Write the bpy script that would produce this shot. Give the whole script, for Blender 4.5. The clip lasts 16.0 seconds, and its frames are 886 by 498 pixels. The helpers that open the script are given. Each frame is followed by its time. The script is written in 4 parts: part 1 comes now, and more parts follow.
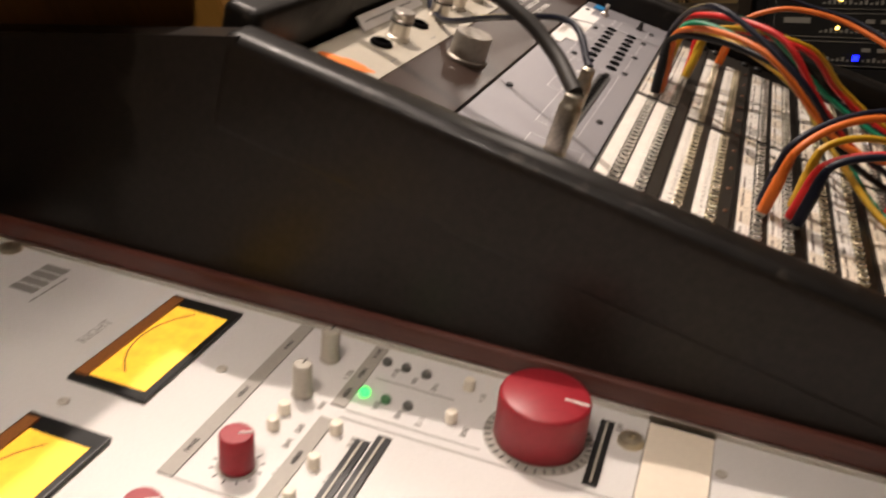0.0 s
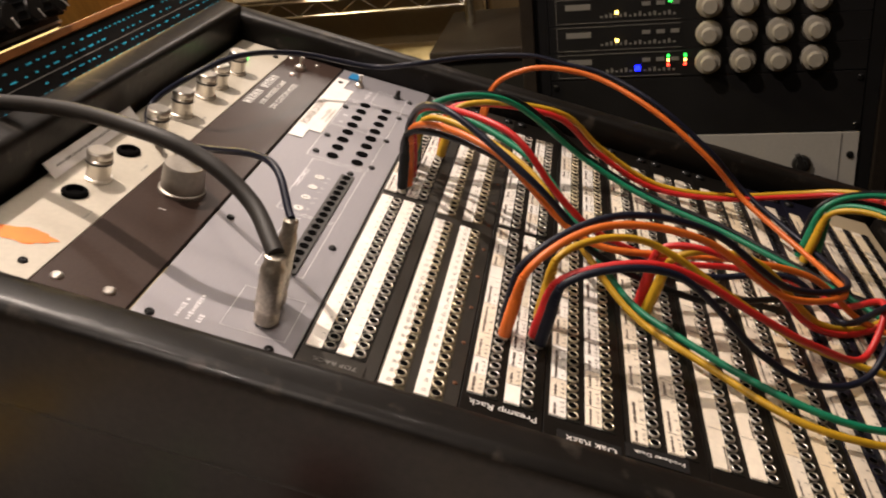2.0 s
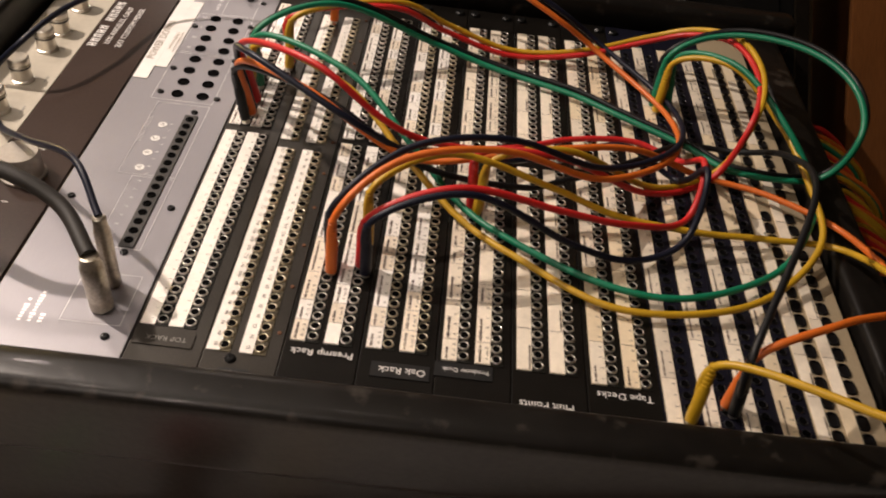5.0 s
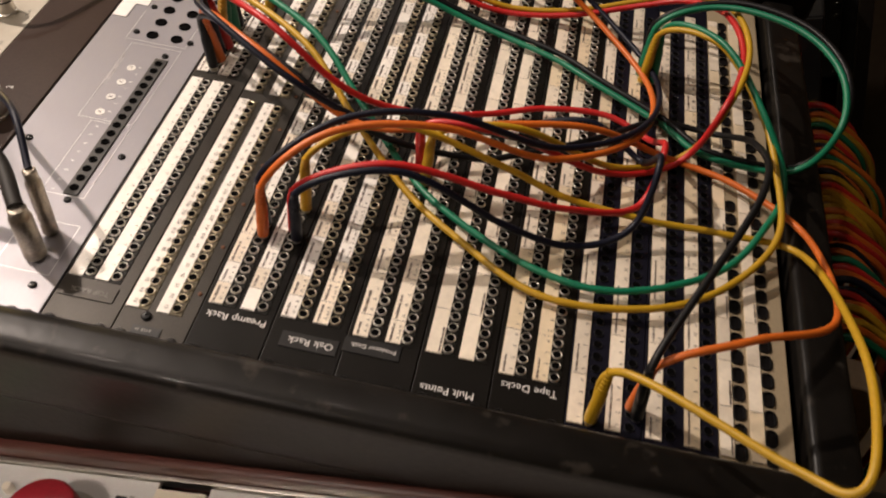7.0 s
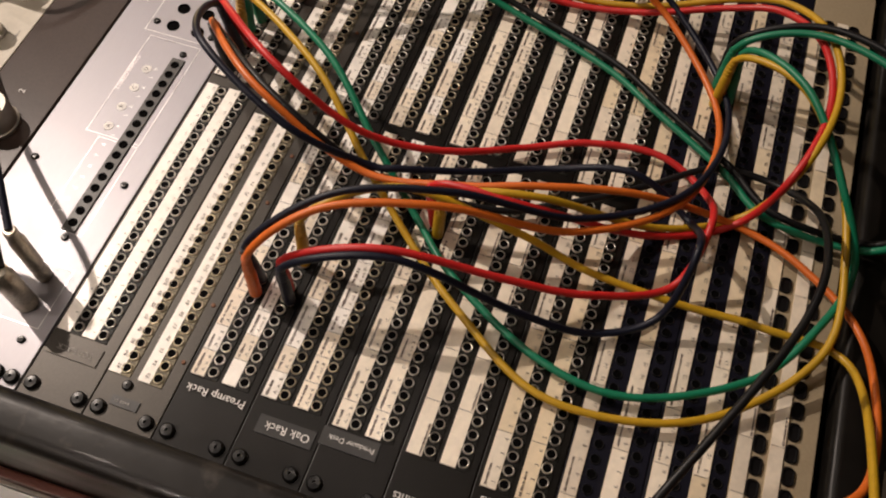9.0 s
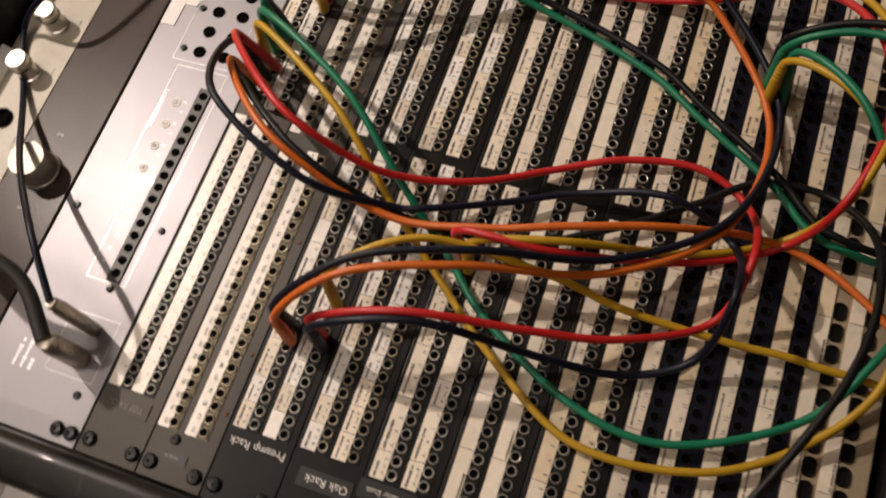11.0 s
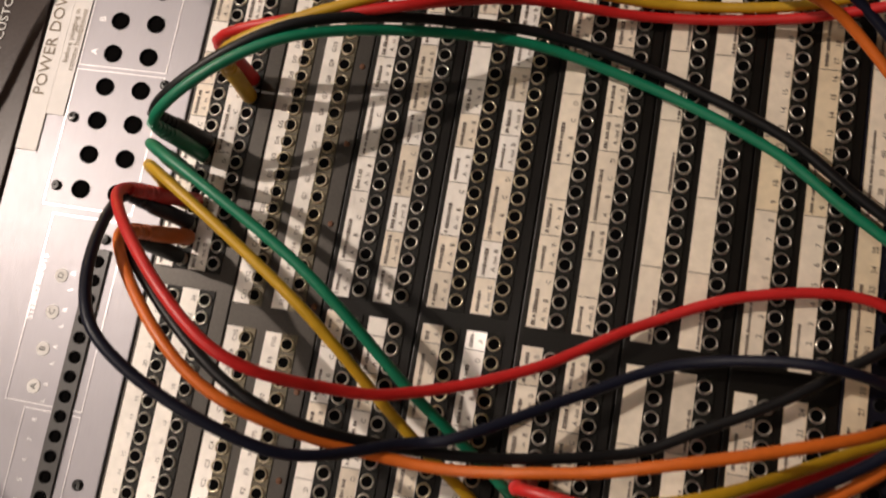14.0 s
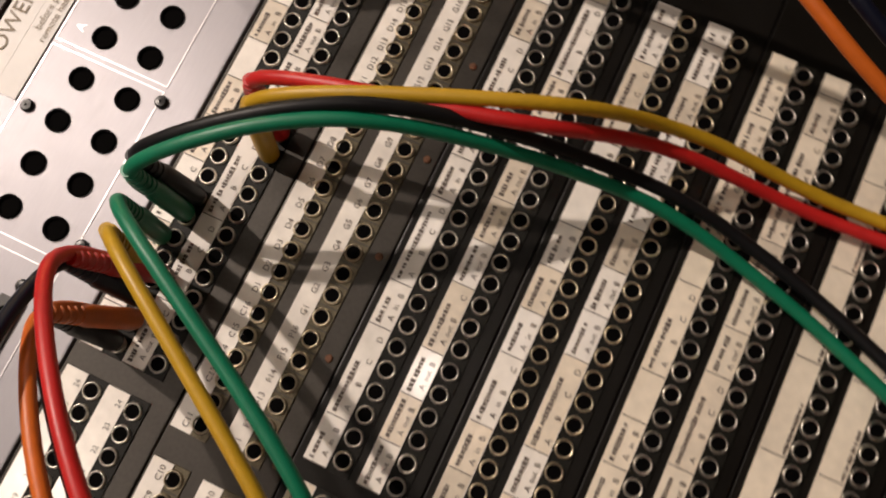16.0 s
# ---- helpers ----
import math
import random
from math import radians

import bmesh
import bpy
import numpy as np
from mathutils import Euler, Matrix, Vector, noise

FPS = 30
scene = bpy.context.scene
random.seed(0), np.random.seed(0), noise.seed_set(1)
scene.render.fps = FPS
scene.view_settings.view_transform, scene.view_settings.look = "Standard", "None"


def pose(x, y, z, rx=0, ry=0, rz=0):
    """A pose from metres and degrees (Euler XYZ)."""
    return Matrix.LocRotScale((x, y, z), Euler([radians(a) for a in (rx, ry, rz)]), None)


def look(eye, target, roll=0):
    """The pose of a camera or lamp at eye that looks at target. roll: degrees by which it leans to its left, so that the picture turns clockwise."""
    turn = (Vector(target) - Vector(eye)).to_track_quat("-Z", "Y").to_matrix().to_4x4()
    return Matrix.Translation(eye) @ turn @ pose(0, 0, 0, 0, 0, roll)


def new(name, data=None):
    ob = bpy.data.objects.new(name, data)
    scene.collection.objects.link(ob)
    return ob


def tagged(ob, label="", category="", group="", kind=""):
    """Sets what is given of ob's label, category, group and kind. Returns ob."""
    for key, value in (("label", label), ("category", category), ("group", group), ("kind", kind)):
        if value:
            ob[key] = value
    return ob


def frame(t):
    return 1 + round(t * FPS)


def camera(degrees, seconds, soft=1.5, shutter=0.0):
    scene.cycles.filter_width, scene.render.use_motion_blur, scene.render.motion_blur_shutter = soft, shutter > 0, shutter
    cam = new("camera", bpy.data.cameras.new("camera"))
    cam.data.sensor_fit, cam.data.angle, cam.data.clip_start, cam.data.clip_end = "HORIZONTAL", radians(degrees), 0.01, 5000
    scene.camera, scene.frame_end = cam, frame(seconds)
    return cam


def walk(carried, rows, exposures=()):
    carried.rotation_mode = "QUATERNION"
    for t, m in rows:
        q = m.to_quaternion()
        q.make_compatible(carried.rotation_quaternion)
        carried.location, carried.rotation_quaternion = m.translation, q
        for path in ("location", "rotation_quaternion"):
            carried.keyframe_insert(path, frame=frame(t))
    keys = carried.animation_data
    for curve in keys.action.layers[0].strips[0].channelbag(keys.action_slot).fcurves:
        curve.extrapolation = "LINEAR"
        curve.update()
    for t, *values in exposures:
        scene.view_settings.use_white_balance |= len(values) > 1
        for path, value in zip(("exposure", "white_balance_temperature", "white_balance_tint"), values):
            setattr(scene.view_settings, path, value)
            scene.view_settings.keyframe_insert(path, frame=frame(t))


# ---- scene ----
cam = camera(54.26, 16.0, soft=2.0, shutter=0.5)
PANEL = pose(0, 0, 1.0, 0, 20.5, 0)  # the sloping rack face: x down the slope, y along the units, z off it
PATH = [
    (0, (0.0217, -0.4274, 0.1958), (-0.2924, 1.2763, -0.8035), 19.22),
    (0.5, (0.0294, -0.3942, 0.2239), (-0.2085, 1.3349, -0.7526), 19.34),
    (1, (0.0422, -0.3686, 0.2384), (-0.1196, 1.3912, -0.6981), 18.22),
    (1.5, (0.0490, -0.3407, 0.2696), (-0.0343, 1.4208, -0.6740), 16.73),
    (2, (0.0605, -0.3263, 0.2765), (0.0480, 1.4385, -0.6645), 16.27),
    (2.5, (0.0700, -0.3147, 0.2888), (0.1077, 1.4268, -0.6940), 14.87),
    (3, (0.0875, -0.3075, 0.3020), (0.1699, 1.3993, -0.7373), 12.98),
    (3.5, (0.0992, -0.3058, 0.3217), (0.2338, 1.3591, -0.7784), 11.47),
    (4, (0.1085, -0.2993, 0.3441), (0.2454, 1.3007, -0.8480), 9.77),
    (6.5, (0.2466, -0.2830, 0.4406), (0.1516, 1.0701, -1.0292), 7.73),
    (7, (0.2535, -0.2513, 0.4299), (0.1432, 1.0655, -1.0714), 7.91),
    (7.5, (0.2670, -0.2000, 0.4384), (0.0943, 1.0585, -1.1064), 6.33),
    (8, (0.2694, -0.1578, 0.4476), (0.0659, 0.9864, -1.1801), 5.60),
    (10.5, (0.3153, -0.0050, 0.5222), (-0.1313, 0.6721, -1.3059), -11.97),
    (11, (0.3017, 0.0173, 0.5106), (-0.1501, 0.6455, -1.3336), -17.85),
    (11.5, (0.2756, 0.0614, 0.4960), (-0.1602, 0.6698, -1.3587), -22.19),
    (12, (0.2459, 0.0700, 0.4693), (-0.1238, 0.6798, -1.3992), -21.06),
    (12.5, (0.2280, 0.0948, 0.4538), (-0.1081, 0.6607, -1.4348), -21.53),
    (13, (0.2284, 0.1422, 0.4266), (-0.1482, 0.6091, -1.4813), -29.47),
    (13.5, (0.2248, 0.1783, 0.4000), (-0.1642, 0.5714, -1.5221), -35.62),
    (14, (0.2127, 0.2148, 0.3815), (-0.1612, 0.5595, -1.5528), -38.24),
    (14.5, (0.1941, 0.2350, 0.3619), (-0.1614, 0.5803, -1.5757), -35.49),
    (15, (0.1729, 0.2536, 0.3387), (-0.1389, 0.6391, -1.5988), -25.99),
    (15.5, (0.1652, 0.2640, 0.3160), (-0.1392, 0.6711, -1.6184), -19.34),
    (16, (0.1414, 0.2843, 0.2980), (-0.1082, 0.6394, -1.6543), -10.13),
]
EXPOSURES = [(0, 0.52), (1, 0.68), (3, 0.66), (4, 0.50), (7, 0.36), (11, -0.07), (16, -0.15)]
walk(cam, [(t, PANEL @ look(eye, target, roll)) for t, eye, target, roll in PATH], EXPOSURES)

# ---- world and light ----
world = bpy.data.worlds.new("world")
scene.world = world
world.use_nodes = True
world.node_tree.nodes["Background"].inputs["Color"].default_value = (1.0, 0.80, 0.60, 1)
world.node_tree.nodes["Background"].inputs["Strength"].default_value = 0.006


def lamp(name, at, target, power, size, colour, spread=180):
    data = bpy.data.lights.new(name, "AREA")
    data.shape, data.size, data.energy, data.color = "DISK", size, power, colour
    data.spread = radians(spread)
    ob = new(name, data)
    ob.matrix_world = look(PANEL @ Vector(at), PANEL @ Vector(target))
    return ob


WARM = (1.0, 0.84, 0.73)
lamp("ceiling_lamp", (-0.42, -0.05, 1.00), (-0.05, 0.05, 0), 1.6, 0.10, WARM)
lamp("ceiling_lamp", (-0.76, 0.45, 0.97), (0.02, 0.28, 0), 13.0, 0.03, WARM)
lamp("ceiling_lamp", (-0.76, 0.95, 1.10), (-0.02, 0.30, 0), 2.0, 0.08, WARM)
lamp("ceiling_lamp", (0.03, 0.34, 1.15), (0.05, 0.30, 0), 0.7, 0.05, WARM)
lamp("ceiling_lamp", (-0.42, -0.78, 1.20), (-0.1, -0.25, -0.1), 0.76, 0.08, WARM, 50)
lamp("ceiling_lamp", (-0.45, 2.10, 0.85), (-0.30, 0.30, 0), 2.6, 0.40, WARM)
lamp("shelf_lamp", (-0.95, 0.95, 0.25), (-0.85, 1.6, -0.35), 19, 0.12, (1.0, 0.80, 0.46))

# ---- materials ----


def mat(name, colour, rough=0.5, metal=0.0, grain=200.0, vary=0.25, bump=0.15, stain=9.0, stretch=(1, 1, 1), random_tint=0.0, coat=0.0, emit=0.0, wear=None, spec=0.5, coat_rough=0.03):
    m = bpy.data.materials.new(name)
    m.use_nodes = True
    nt = m.node_tree
    b = nt.nodes["Principled BSDF"]
    co = nt.nodes.new("ShaderNodeTexCoord")
    mp = nt.nodes.new("ShaderNodeMapping")
    mp.inputs["Scale"].default_value = stretch
    nt.links.new(co.outputs["Object"], mp.inputs["Vector"])
    fine, big = nt.nodes.new("ShaderNodeTexNoise"), nt.nodes.new("ShaderNodeTexNoise")
    for n, s, d in ((fine, grain, 3), (big, stain, 5)):
        n.inputs["Scale"].default_value, n.inputs["Detail"].default_value = s, d
        nt.links.new((mp if n is fine else co).outputs["Vector" if n is fine else "Object"], n.inputs["Vector"])
    add = nt.nodes.new("ShaderNodeMath")
    add.operation = "ADD"
    nt.links.new(fine.outputs["Fac"], add.inputs[0])
    nt.links.new(big.outputs["Fac"], add.inputs[1])
    ramp = nt.nodes.new("ShaderNodeMapRange")
    ramp.inputs["From Min"].default_value, ramp.inputs["From Max"].default_value = 0.6, 1.4
    ramp.inputs["To Min"].default_value, ramp.inputs["To Max"].default_value = 1 - vary, 1 + vary
    nt.links.new(add.outputs[0], ramp.inputs["Value"])
    last = ramp.outputs["Result"]
    if random_tint:
        info = nt.nodes.new("ShaderNodeObjectInfo")
        r2 = nt.nodes.new("ShaderNodeMapRange")
        r2.inputs["To Min"].default_value, r2.inputs["To Max"].default_value = 1 - random_tint, 1 + random_tint
        nt.links.new(info.outputs["Random"], r2.inputs["Value"])
        mul = nt.nodes.new("ShaderNodeMath")
        mul.operation = "MULTIPLY"
        nt.links.new(last, mul.inputs[0])
        nt.links.new(r2.outputs["Result"], mul.inputs[1])
        last = mul.outputs[0]
    mix = nt.nodes.new("ShaderNodeVectorMath")
    mix.operation = "SCALE"
    mix.inputs[0].default_value = colour
    nt.links.new(last, mix.inputs["Scale"])
    src = mix.outputs[0]
    if wear:
        edge = nt.nodes.new("ShaderNodeTexNoise")
        edge.inputs["Scale"].default_value, edge.inputs["Detail"].default_value = 60, 8
        nt.links.new(co.outputs["Object"], edge.inputs["Vector"])
        th = nt.nodes.new("ShaderNodeMapRange")
        th.inputs["From Min"].default_value, th.inputs["From Max"].default_value = 0.60, 0.70
        nt.links.new(edge.outputs["Fac"], th.inputs["Value"])
        mx = nt.nodes.new("ShaderNodeMix")
        mx.data_type = "RGBA"
        nt.links.new(th.outputs["Result"], mx.inputs["Factor"])
        nt.links.new(src, mx.inputs["A"])
        mx.inputs["B"].default_value = (*wear, 1)
        src = mx.outputs["Result"]
    nt.links.new(src, b.inputs["Base Color"])
    rr = nt.nodes.new("ShaderNodeMapRange")
    rr.inputs["To Min"].default_value, rr.inputs["To Max"].default_value = max(0.04, rough - 0.12), min(1, rough + 0.12)
    nt.links.new(big.outputs["Fac"], rr.inputs["Value"])
    nt.links.new(rr.outputs["Result"], b.inputs["Roughness"])
    b.inputs["Metallic"].default_value = metal
    b.inputs["Specular IOR Level"].default_value = spec
    b.inputs["Coat Weight"].default_value = coat
    b.inputs["Coat Roughness"].default_value = coat_rough
    if bump:
        bp = nt.nodes.new("ShaderNodeBump")
        bp.inputs["Strength"].default_value, bp.inputs["Distance"].default_value = bump, 0.0006
        nt.links.new(fine.outputs["Fac"], bp.inputs["Height"])
        nt.links.new(bp.outputs["Normal"], b.inputs["Normal"])
    if emit:
        b.inputs["Emission Color"].default_value = (*colour, 1)
        b.inputs["Emission Strength"].default_value = emit
    return m


BAY_BLACK = mat("black_anodised", (0.0068, 0.0058, 0.0048), 0.36, 0.0, 900, 0.35, 0.12, 25, spec=0.22)
BAY_GREY = mat("grey_anodised", (0.044, 0.039, 0.033), 0.40, 0.5, 700, 0.22, 0.1, 20)
BAY_NAVY = mat("blue_black_plastic", (0.008, 0.008, 0.015), 0.38, 0.0, 500, 0.2, 0.08, 30, spec=0.2)
BAY_BEIGE = mat("beige_paint", (0.36, 0.29, 0.19), 0.5, 0.0, 500, 0.12, 0.1, 20)
PAPER = mat("label_card", (0.92, 0.875, 0.805), 0.34, 0.0, 260, 0.10, 0.10, 45, random_tint=0.05, coat=0.5, coat_rough=0.16)
PAPER_BUFF = mat("buff_label_card", (0.80, 0.67, 0.475), 0.40, 0.0, 260, 0.12, 0.08, 45, random_tint=0.06, coat=0.2, coat_rough=0.2)
PAPER_CREAM = mat("cream_label_card", (0.88, 0.79, 0.65), 0.38, 0.0, 260, 0.12, 0.08, 45, random_tint=0.06, coat=0.4, coat_rough=0.18)
PAPER_OLD = mat("yellowed_label_card", (0.80, 0.71, 0.58), 0.36, 0.0, 260, 0.14, 0.08, 45, random_tint=0.12, coat=0.4, coat_rough=0.2)
PAPER_NEW = mat("fresh_label_card", (0.94, 0.905, 0.85), 0.30, 0.0, 260, 0.06, 0.08, 45, random_tint=0.04, coat=0.6, coat_rough=0.12)
INK = mat("print_black", (0.03, 0.028, 0.026), 0.6, 0.0, 300, 0.1, 0)
LABEL_INK = mat("label_print", (0.12, 0.095, 0.08), 0.6, 0.0, 300, 0.2, 0)
INK_GREY = mat("print_grey", (0.25, 0.24, 0.22), 0.6, 0.0, 300, 0.1, 0)
INK_WHITE = mat("print_white", (0.78, 0.76, 0.73), 0.6, 0.0, 300, 0.08, 0)
NICKEL = mat("nickel", (0.60, 0.57, 0.51), 0.34, 0.9, 400, 0.15, 0.05, 60, random_tint=0.25)
BRASS = mat("brass_ring", (0.60, 0.53, 0.39), 0.34, 0.9, 400, 0.15, 0.05, 60, random_tint=0.25)
DARK_RING = mat("blackened_ring", (0.03, 0.03, 0.032), 0.3, 0.4, 400, 0.15, 0.05, 60, random_tint=0.3)
DARK_SOCKET = mat("socket_black", (0.006, 0.0055, 0.006), 0.4, 0.0, 400, 0.2, 0.05, 60, spec=0.25)
# almost glossless near-black: the shade inside jack and socket holes, put into colour
HOLE_SHADE = mat("hole_shade_black", (0.0022, 0.002, 0.002), 0.8, 0.0, 100, 0.1, 0, spec=0.03)
JACK_STRIP = mat("jack_strip_black", (0.0085, 0.0080, 0.0060), 0.5, 0.0, 900, 0.3, 0.1, 30, spec=0.2)
OLIVE_STRIP = mat("olive_brass_strip", (0.10, 0.083, 0.05), 0.42, 0.5, 700, 0.3, 0.15, 40)
RUST = mat("rusty_screw", (0.16, 0.07, 0.035), 0.6, 0.3, 600, 0.4, 0.2, 90)
SCREW_BLACK = mat("black_screw", (0.02, 0.02, 0.02), 0.3, 0.6, 300, 0.3, 0.1, 80)
SILVER = mat("brushed_aluminium", (0.31, 0.299, 0.321), 0.42, 0.40, 320, 0.07, 0.16, 6, stretch=(12, 0.35, 1))
ALU = mat("turned_aluminium", (0.74, 0.70, 0.64), 0.33, 1.0, 300, 0.1, 0.08, 30)
DULL_ALU = mat("dull_aluminium", (0.34, 0.31, 0.27), 0.45, 0.6, 300, 0.15, 0.1, 40)
CREAM = mat("cream_paint", (0.44, 0.40, 0.325), 0.45, 0.0, 260, 0.08, 0.06, 12)
BROWN_BLACK = mat("dark_bronze_paint", (0.040, 0.026, 0.021), 0.33, 0.0, 500, 0.2, 0.1, 12, spec=0.2)
RAIL = mat("black_lacquer", (0.0075, 0.0064, 0.0055), 0.38, 0.0, 70, 0.35, 0.55, 14, coat=0.04, wear=(0.034, 0.029, 0.024), spec=0.20)
SIDE = mat("black_satin_board", (0.0150, 0.0118, 0.0095), 0.36, 0.0, 240, 0.45, 0.2, 5, spec=0.22)
WOOD_RED = mat("dark_red_wood", (0.085, 0.028, 0.02), 0.35, 0.0, 60, 0.35, 0.2, 10, stretch=(1, 12, 12), coat=0.2)
WOOD = mat("orange_brown_wood", (0.30, 0.115, 0.035), 0.4, 0.0, 40, 0.3, 0.2, 5, stretch=(14, 14, 1))
HONEY = mat("honey_wood", (0.30, 0.15, 0.03), 0.35, 0.0, 30, 0.3, 0.2, 8, stretch=(1, 10, 10), coat=0.2)
CONSOLE = mat("console_off_white", (0.63, 0.618, 0.60), 0.4, 0.0, 500, 0.05, 0.06, 10)
CONSOLE_GREY = mat("console_taupe", (0.33, 0.31, 0.275), 0.45, 0.0, 400, 0.08, 0.05, 20)
CREAM_BLOCK = mat("cream_plastic", (0.76, 0.68, 0.56), 0.45, 0.0, 300, 0.05, 0.05, 10)
RED_KNOB = mat("red_plastic", (0.30, 0.016, 0.026), 0.42, 0.0, 300, 0.15, 0.1, 20)
BUTTON = mat("ivory_plastic", (0.78, 0.72, 0.60), 0.35, 0.0, 300, 0.06, 0, 20)
GREY_KNOB = mat("grey_knob_plastic", (0.42, 0.39, 0.33), 0.4, 0.0, 300, 0.1, 0.05, 20)
RACK_KNOB = mat("rack_knob_plastic", (0.26, 0.24, 0.20), 0.45, 0.0, 300, 0.1, 0.05, 20)
RACK_PRINT = mat("rack_print", (0.14, 0.135, 0.125), 0.6, 0.0, 300, 0.1, 0)
BLACK_PLASTIC = mat("black_plastic", (0.014, 0.014, 0.014), 0.35, 0.0, 300, 0.3, 0.1, 30)
BLACK_FACE = mat("black_face_paint", (0.010, 0.0098, 0.010), 0.42, 0.0, 300, 0.3, 0.1, 10, spec=0.22)
STRIP_GREY = mat("charcoal_plastic", (0.045, 0.042, 0.040), 0.45, 0.0, 300, 0.2, 0.1, 30)
INK_TAN = mat("tan_print", (0.24, 0.19, 0.13), 0.6, 0.0, 300, 0.1, 0)
INK_FAINT = mat("faint_print", (0.78, 0.76, 0.78), 0.33, 0.45, 300, 0.2, 0)
METER = mat("meter_glow", (0.98, 0.57, 0.05), 0.5, 0.0, 120, 0.25, 0, 30, emit=0.45)
AMBER = mat("amber_window", (1.0, 0.42, 0.12), 0.5, 0.0, 60, 0.1, 0, 12, emit=0.22)
ORANGE_MARK = mat("orange_marker", (0.85, 0.20, 0.015), 0.5, 0.0, 60, 0.25, 0, 25)
TAPE_WHITE = mat("white_tape", (0.83, 0.80, 0.77), 0.5, 0.0, 120, 0.06, 0.12, 30)
TAPE_CREAM = mat("cream_tape", (0.42, 0.33, 0.24), 0.4, 0.0, 200, 0.15, 0.1, 30)
COIL_METAL = mat("plug_steel", (0.50, 0.455, 0.38), 0.40, 1.0, 500, 0.35, 0.35, 90)
WALL = mat("warm_plaster", (0.30, 0.22, 0.11), 0.8, 0.0, 60, 0.12, 0.25, 2)
FLOOR_MAT = mat("dark_floor", (0.05, 0.035, 0.025), 0.6, 0.0, 40, 0.3, 0.2, 3)
CEIL_MAT = mat("ceiling_paint", (0.45, 0.42, 0.37), 0.8, 0.0, 40, 0.1, 0.2, 2)
CHROME_WIRE = mat("chrome_wire", (0.7, 0.66, 0.58), 0.2, 1.0, 200, 0.1, 0)
CARTON = mat("pale_carton", (0.62, 0.52, 0.33), 0.7, 0.0, 80, 0.1, 0.1, 6)
BLUE_TAPE = mat("blue_plastic", (0.02, 0.19, 0.42), 0.4, 0.0, 100, 0.15, 0.05, 20)
GREY_FACE = mat("grey_face_paint", (0.42, 0.41, 0.385), 0.4, 0.2, 300, 0.08, 0.06, 8)
LED = {
    "green": mat("green_light", (0.03, 1.0, 0.08), 0.4, emit=2.5, bump=0),
    "blue": mat("blue_light", (0.004, 0.008, 1.0), 0.4, emit=7.0, bump=0),
    "amber": mat("amber_light", (1.0, 0.62, 0.12), 0.4, emit=5.0, bump=0),
    "red": mat("red_light", (1.0, 0.04, 0.02), 0.4, emit=5.0, bump=0),
    "dark_green": mat("unlit_green_light", (0.08, 0.22, 0.10), 0.3, bump=0),
    "dark": mat("unlit_light", (0.12, 0.12, 0.11), 0.3, bump=0),
}
# print with a faint emission added to its colour
CYAN = mat("glowing_cyan_print", (0.03, 0.42, 0.60), 0.5, emit=0.10, bump=0)
CORD = {
    "orange": mat("orange_rubber", (0.62, 0.135, 0.015), 0.42, 0, 260, 0.12, 0.12, 40),
    "yellow": mat("yellow_rubber", (0.50, 0.295, 0.014), 0.42, 0, 260, 0.12, 0.12, 40),
    "red": mat("red_rubber", (0.52, 0.016, 0.016), 0.42, 0, 260, 0.12, 0.12, 40),
    "green": mat("green_rubber", (0.003, 0.17, 0.085), 0.42, 0, 260, 0.12, 0.12, 40),
    "navy": mat("navy_rubber", (0.006, 0.0075, 0.018), 0.42, 0, 260, 0.12, 0.12, 40, spec=0.3),
    "black": mat("black_rubber", (0.007, 0.007, 0.008), 0.42, 0, 260, 0.12, 0.12, 40, spec=0.28),
    "charcoal": mat("charcoal_rubber", (0.018, 0.0155, 0.013), 0.58, 0, 260, 0.12, 0.12, 40),
}

# ---- helpers for meshes ----


def thing(name, label, category, group="", m=None, kind=""):
    ob = new(name)
    ob.empty_display_size = 0.02
    ob.matrix_world = PANEL @ (m or Matrix())
    return tagged(ob, label, category, group, kind)


def mesh_of(name, bm, material):
    me = bpy.data.meshes.new(name)
    bm.to_mesh(me)
    bm.free()
    for mm in material if isinstance(material, (list, tuple)) else (material,):
        me.materials.append(mm)
    return me


def part(name, bm, material, parent, label="", smooth=False, at=None):
    me = bm if isinstance(bm, bpy.types.Mesh) else mesh_of(name, bm, material)
    if smooth:
        me.shade_smooth()
        me.set_sharp_from_angle(angle=radians(40))
    ob = new(name, me)
    ob.parent = parent
    if at is not None:
        ob.matrix_basis = at if isinstance(at, Matrix) else Matrix.Translation(at)
    return tagged(ob, label)


def box(x0, x1, y0, y1, z0, z1, bevel=0.0, bm=None, seg=2):
    own = bmesh.new()
    bmesh.ops.create_cube(own, size=1, matrix=Matrix.Translation(((x0 + x1) / 2, (y0 + y1) / 2, (z0 + z1) / 2)) @ Matrix.Diagonal((abs(x1 - x0), abs(y1 - y0), abs(z1 - z0), 1)))
    if bevel:
        bmesh.ops.bevel(own, geom=own.edges[:], offset=bevel, segments=seg, affect="EDGES", profile=0.6)
    if bm is None:
        return own
    return join(bm, own)


def join(bm, other, m=None, slot=None):
    if m is not None:
        other.transform(m)
    if slot is not None:
        for f in other.faces:
            f.material_index = slot
    me = bpy.data.meshes.new("tmp")
    other.to_mesh(me)
    other.free()
    bm.from_mesh(me)
    bpy.data.meshes.remove(me)
    return bm


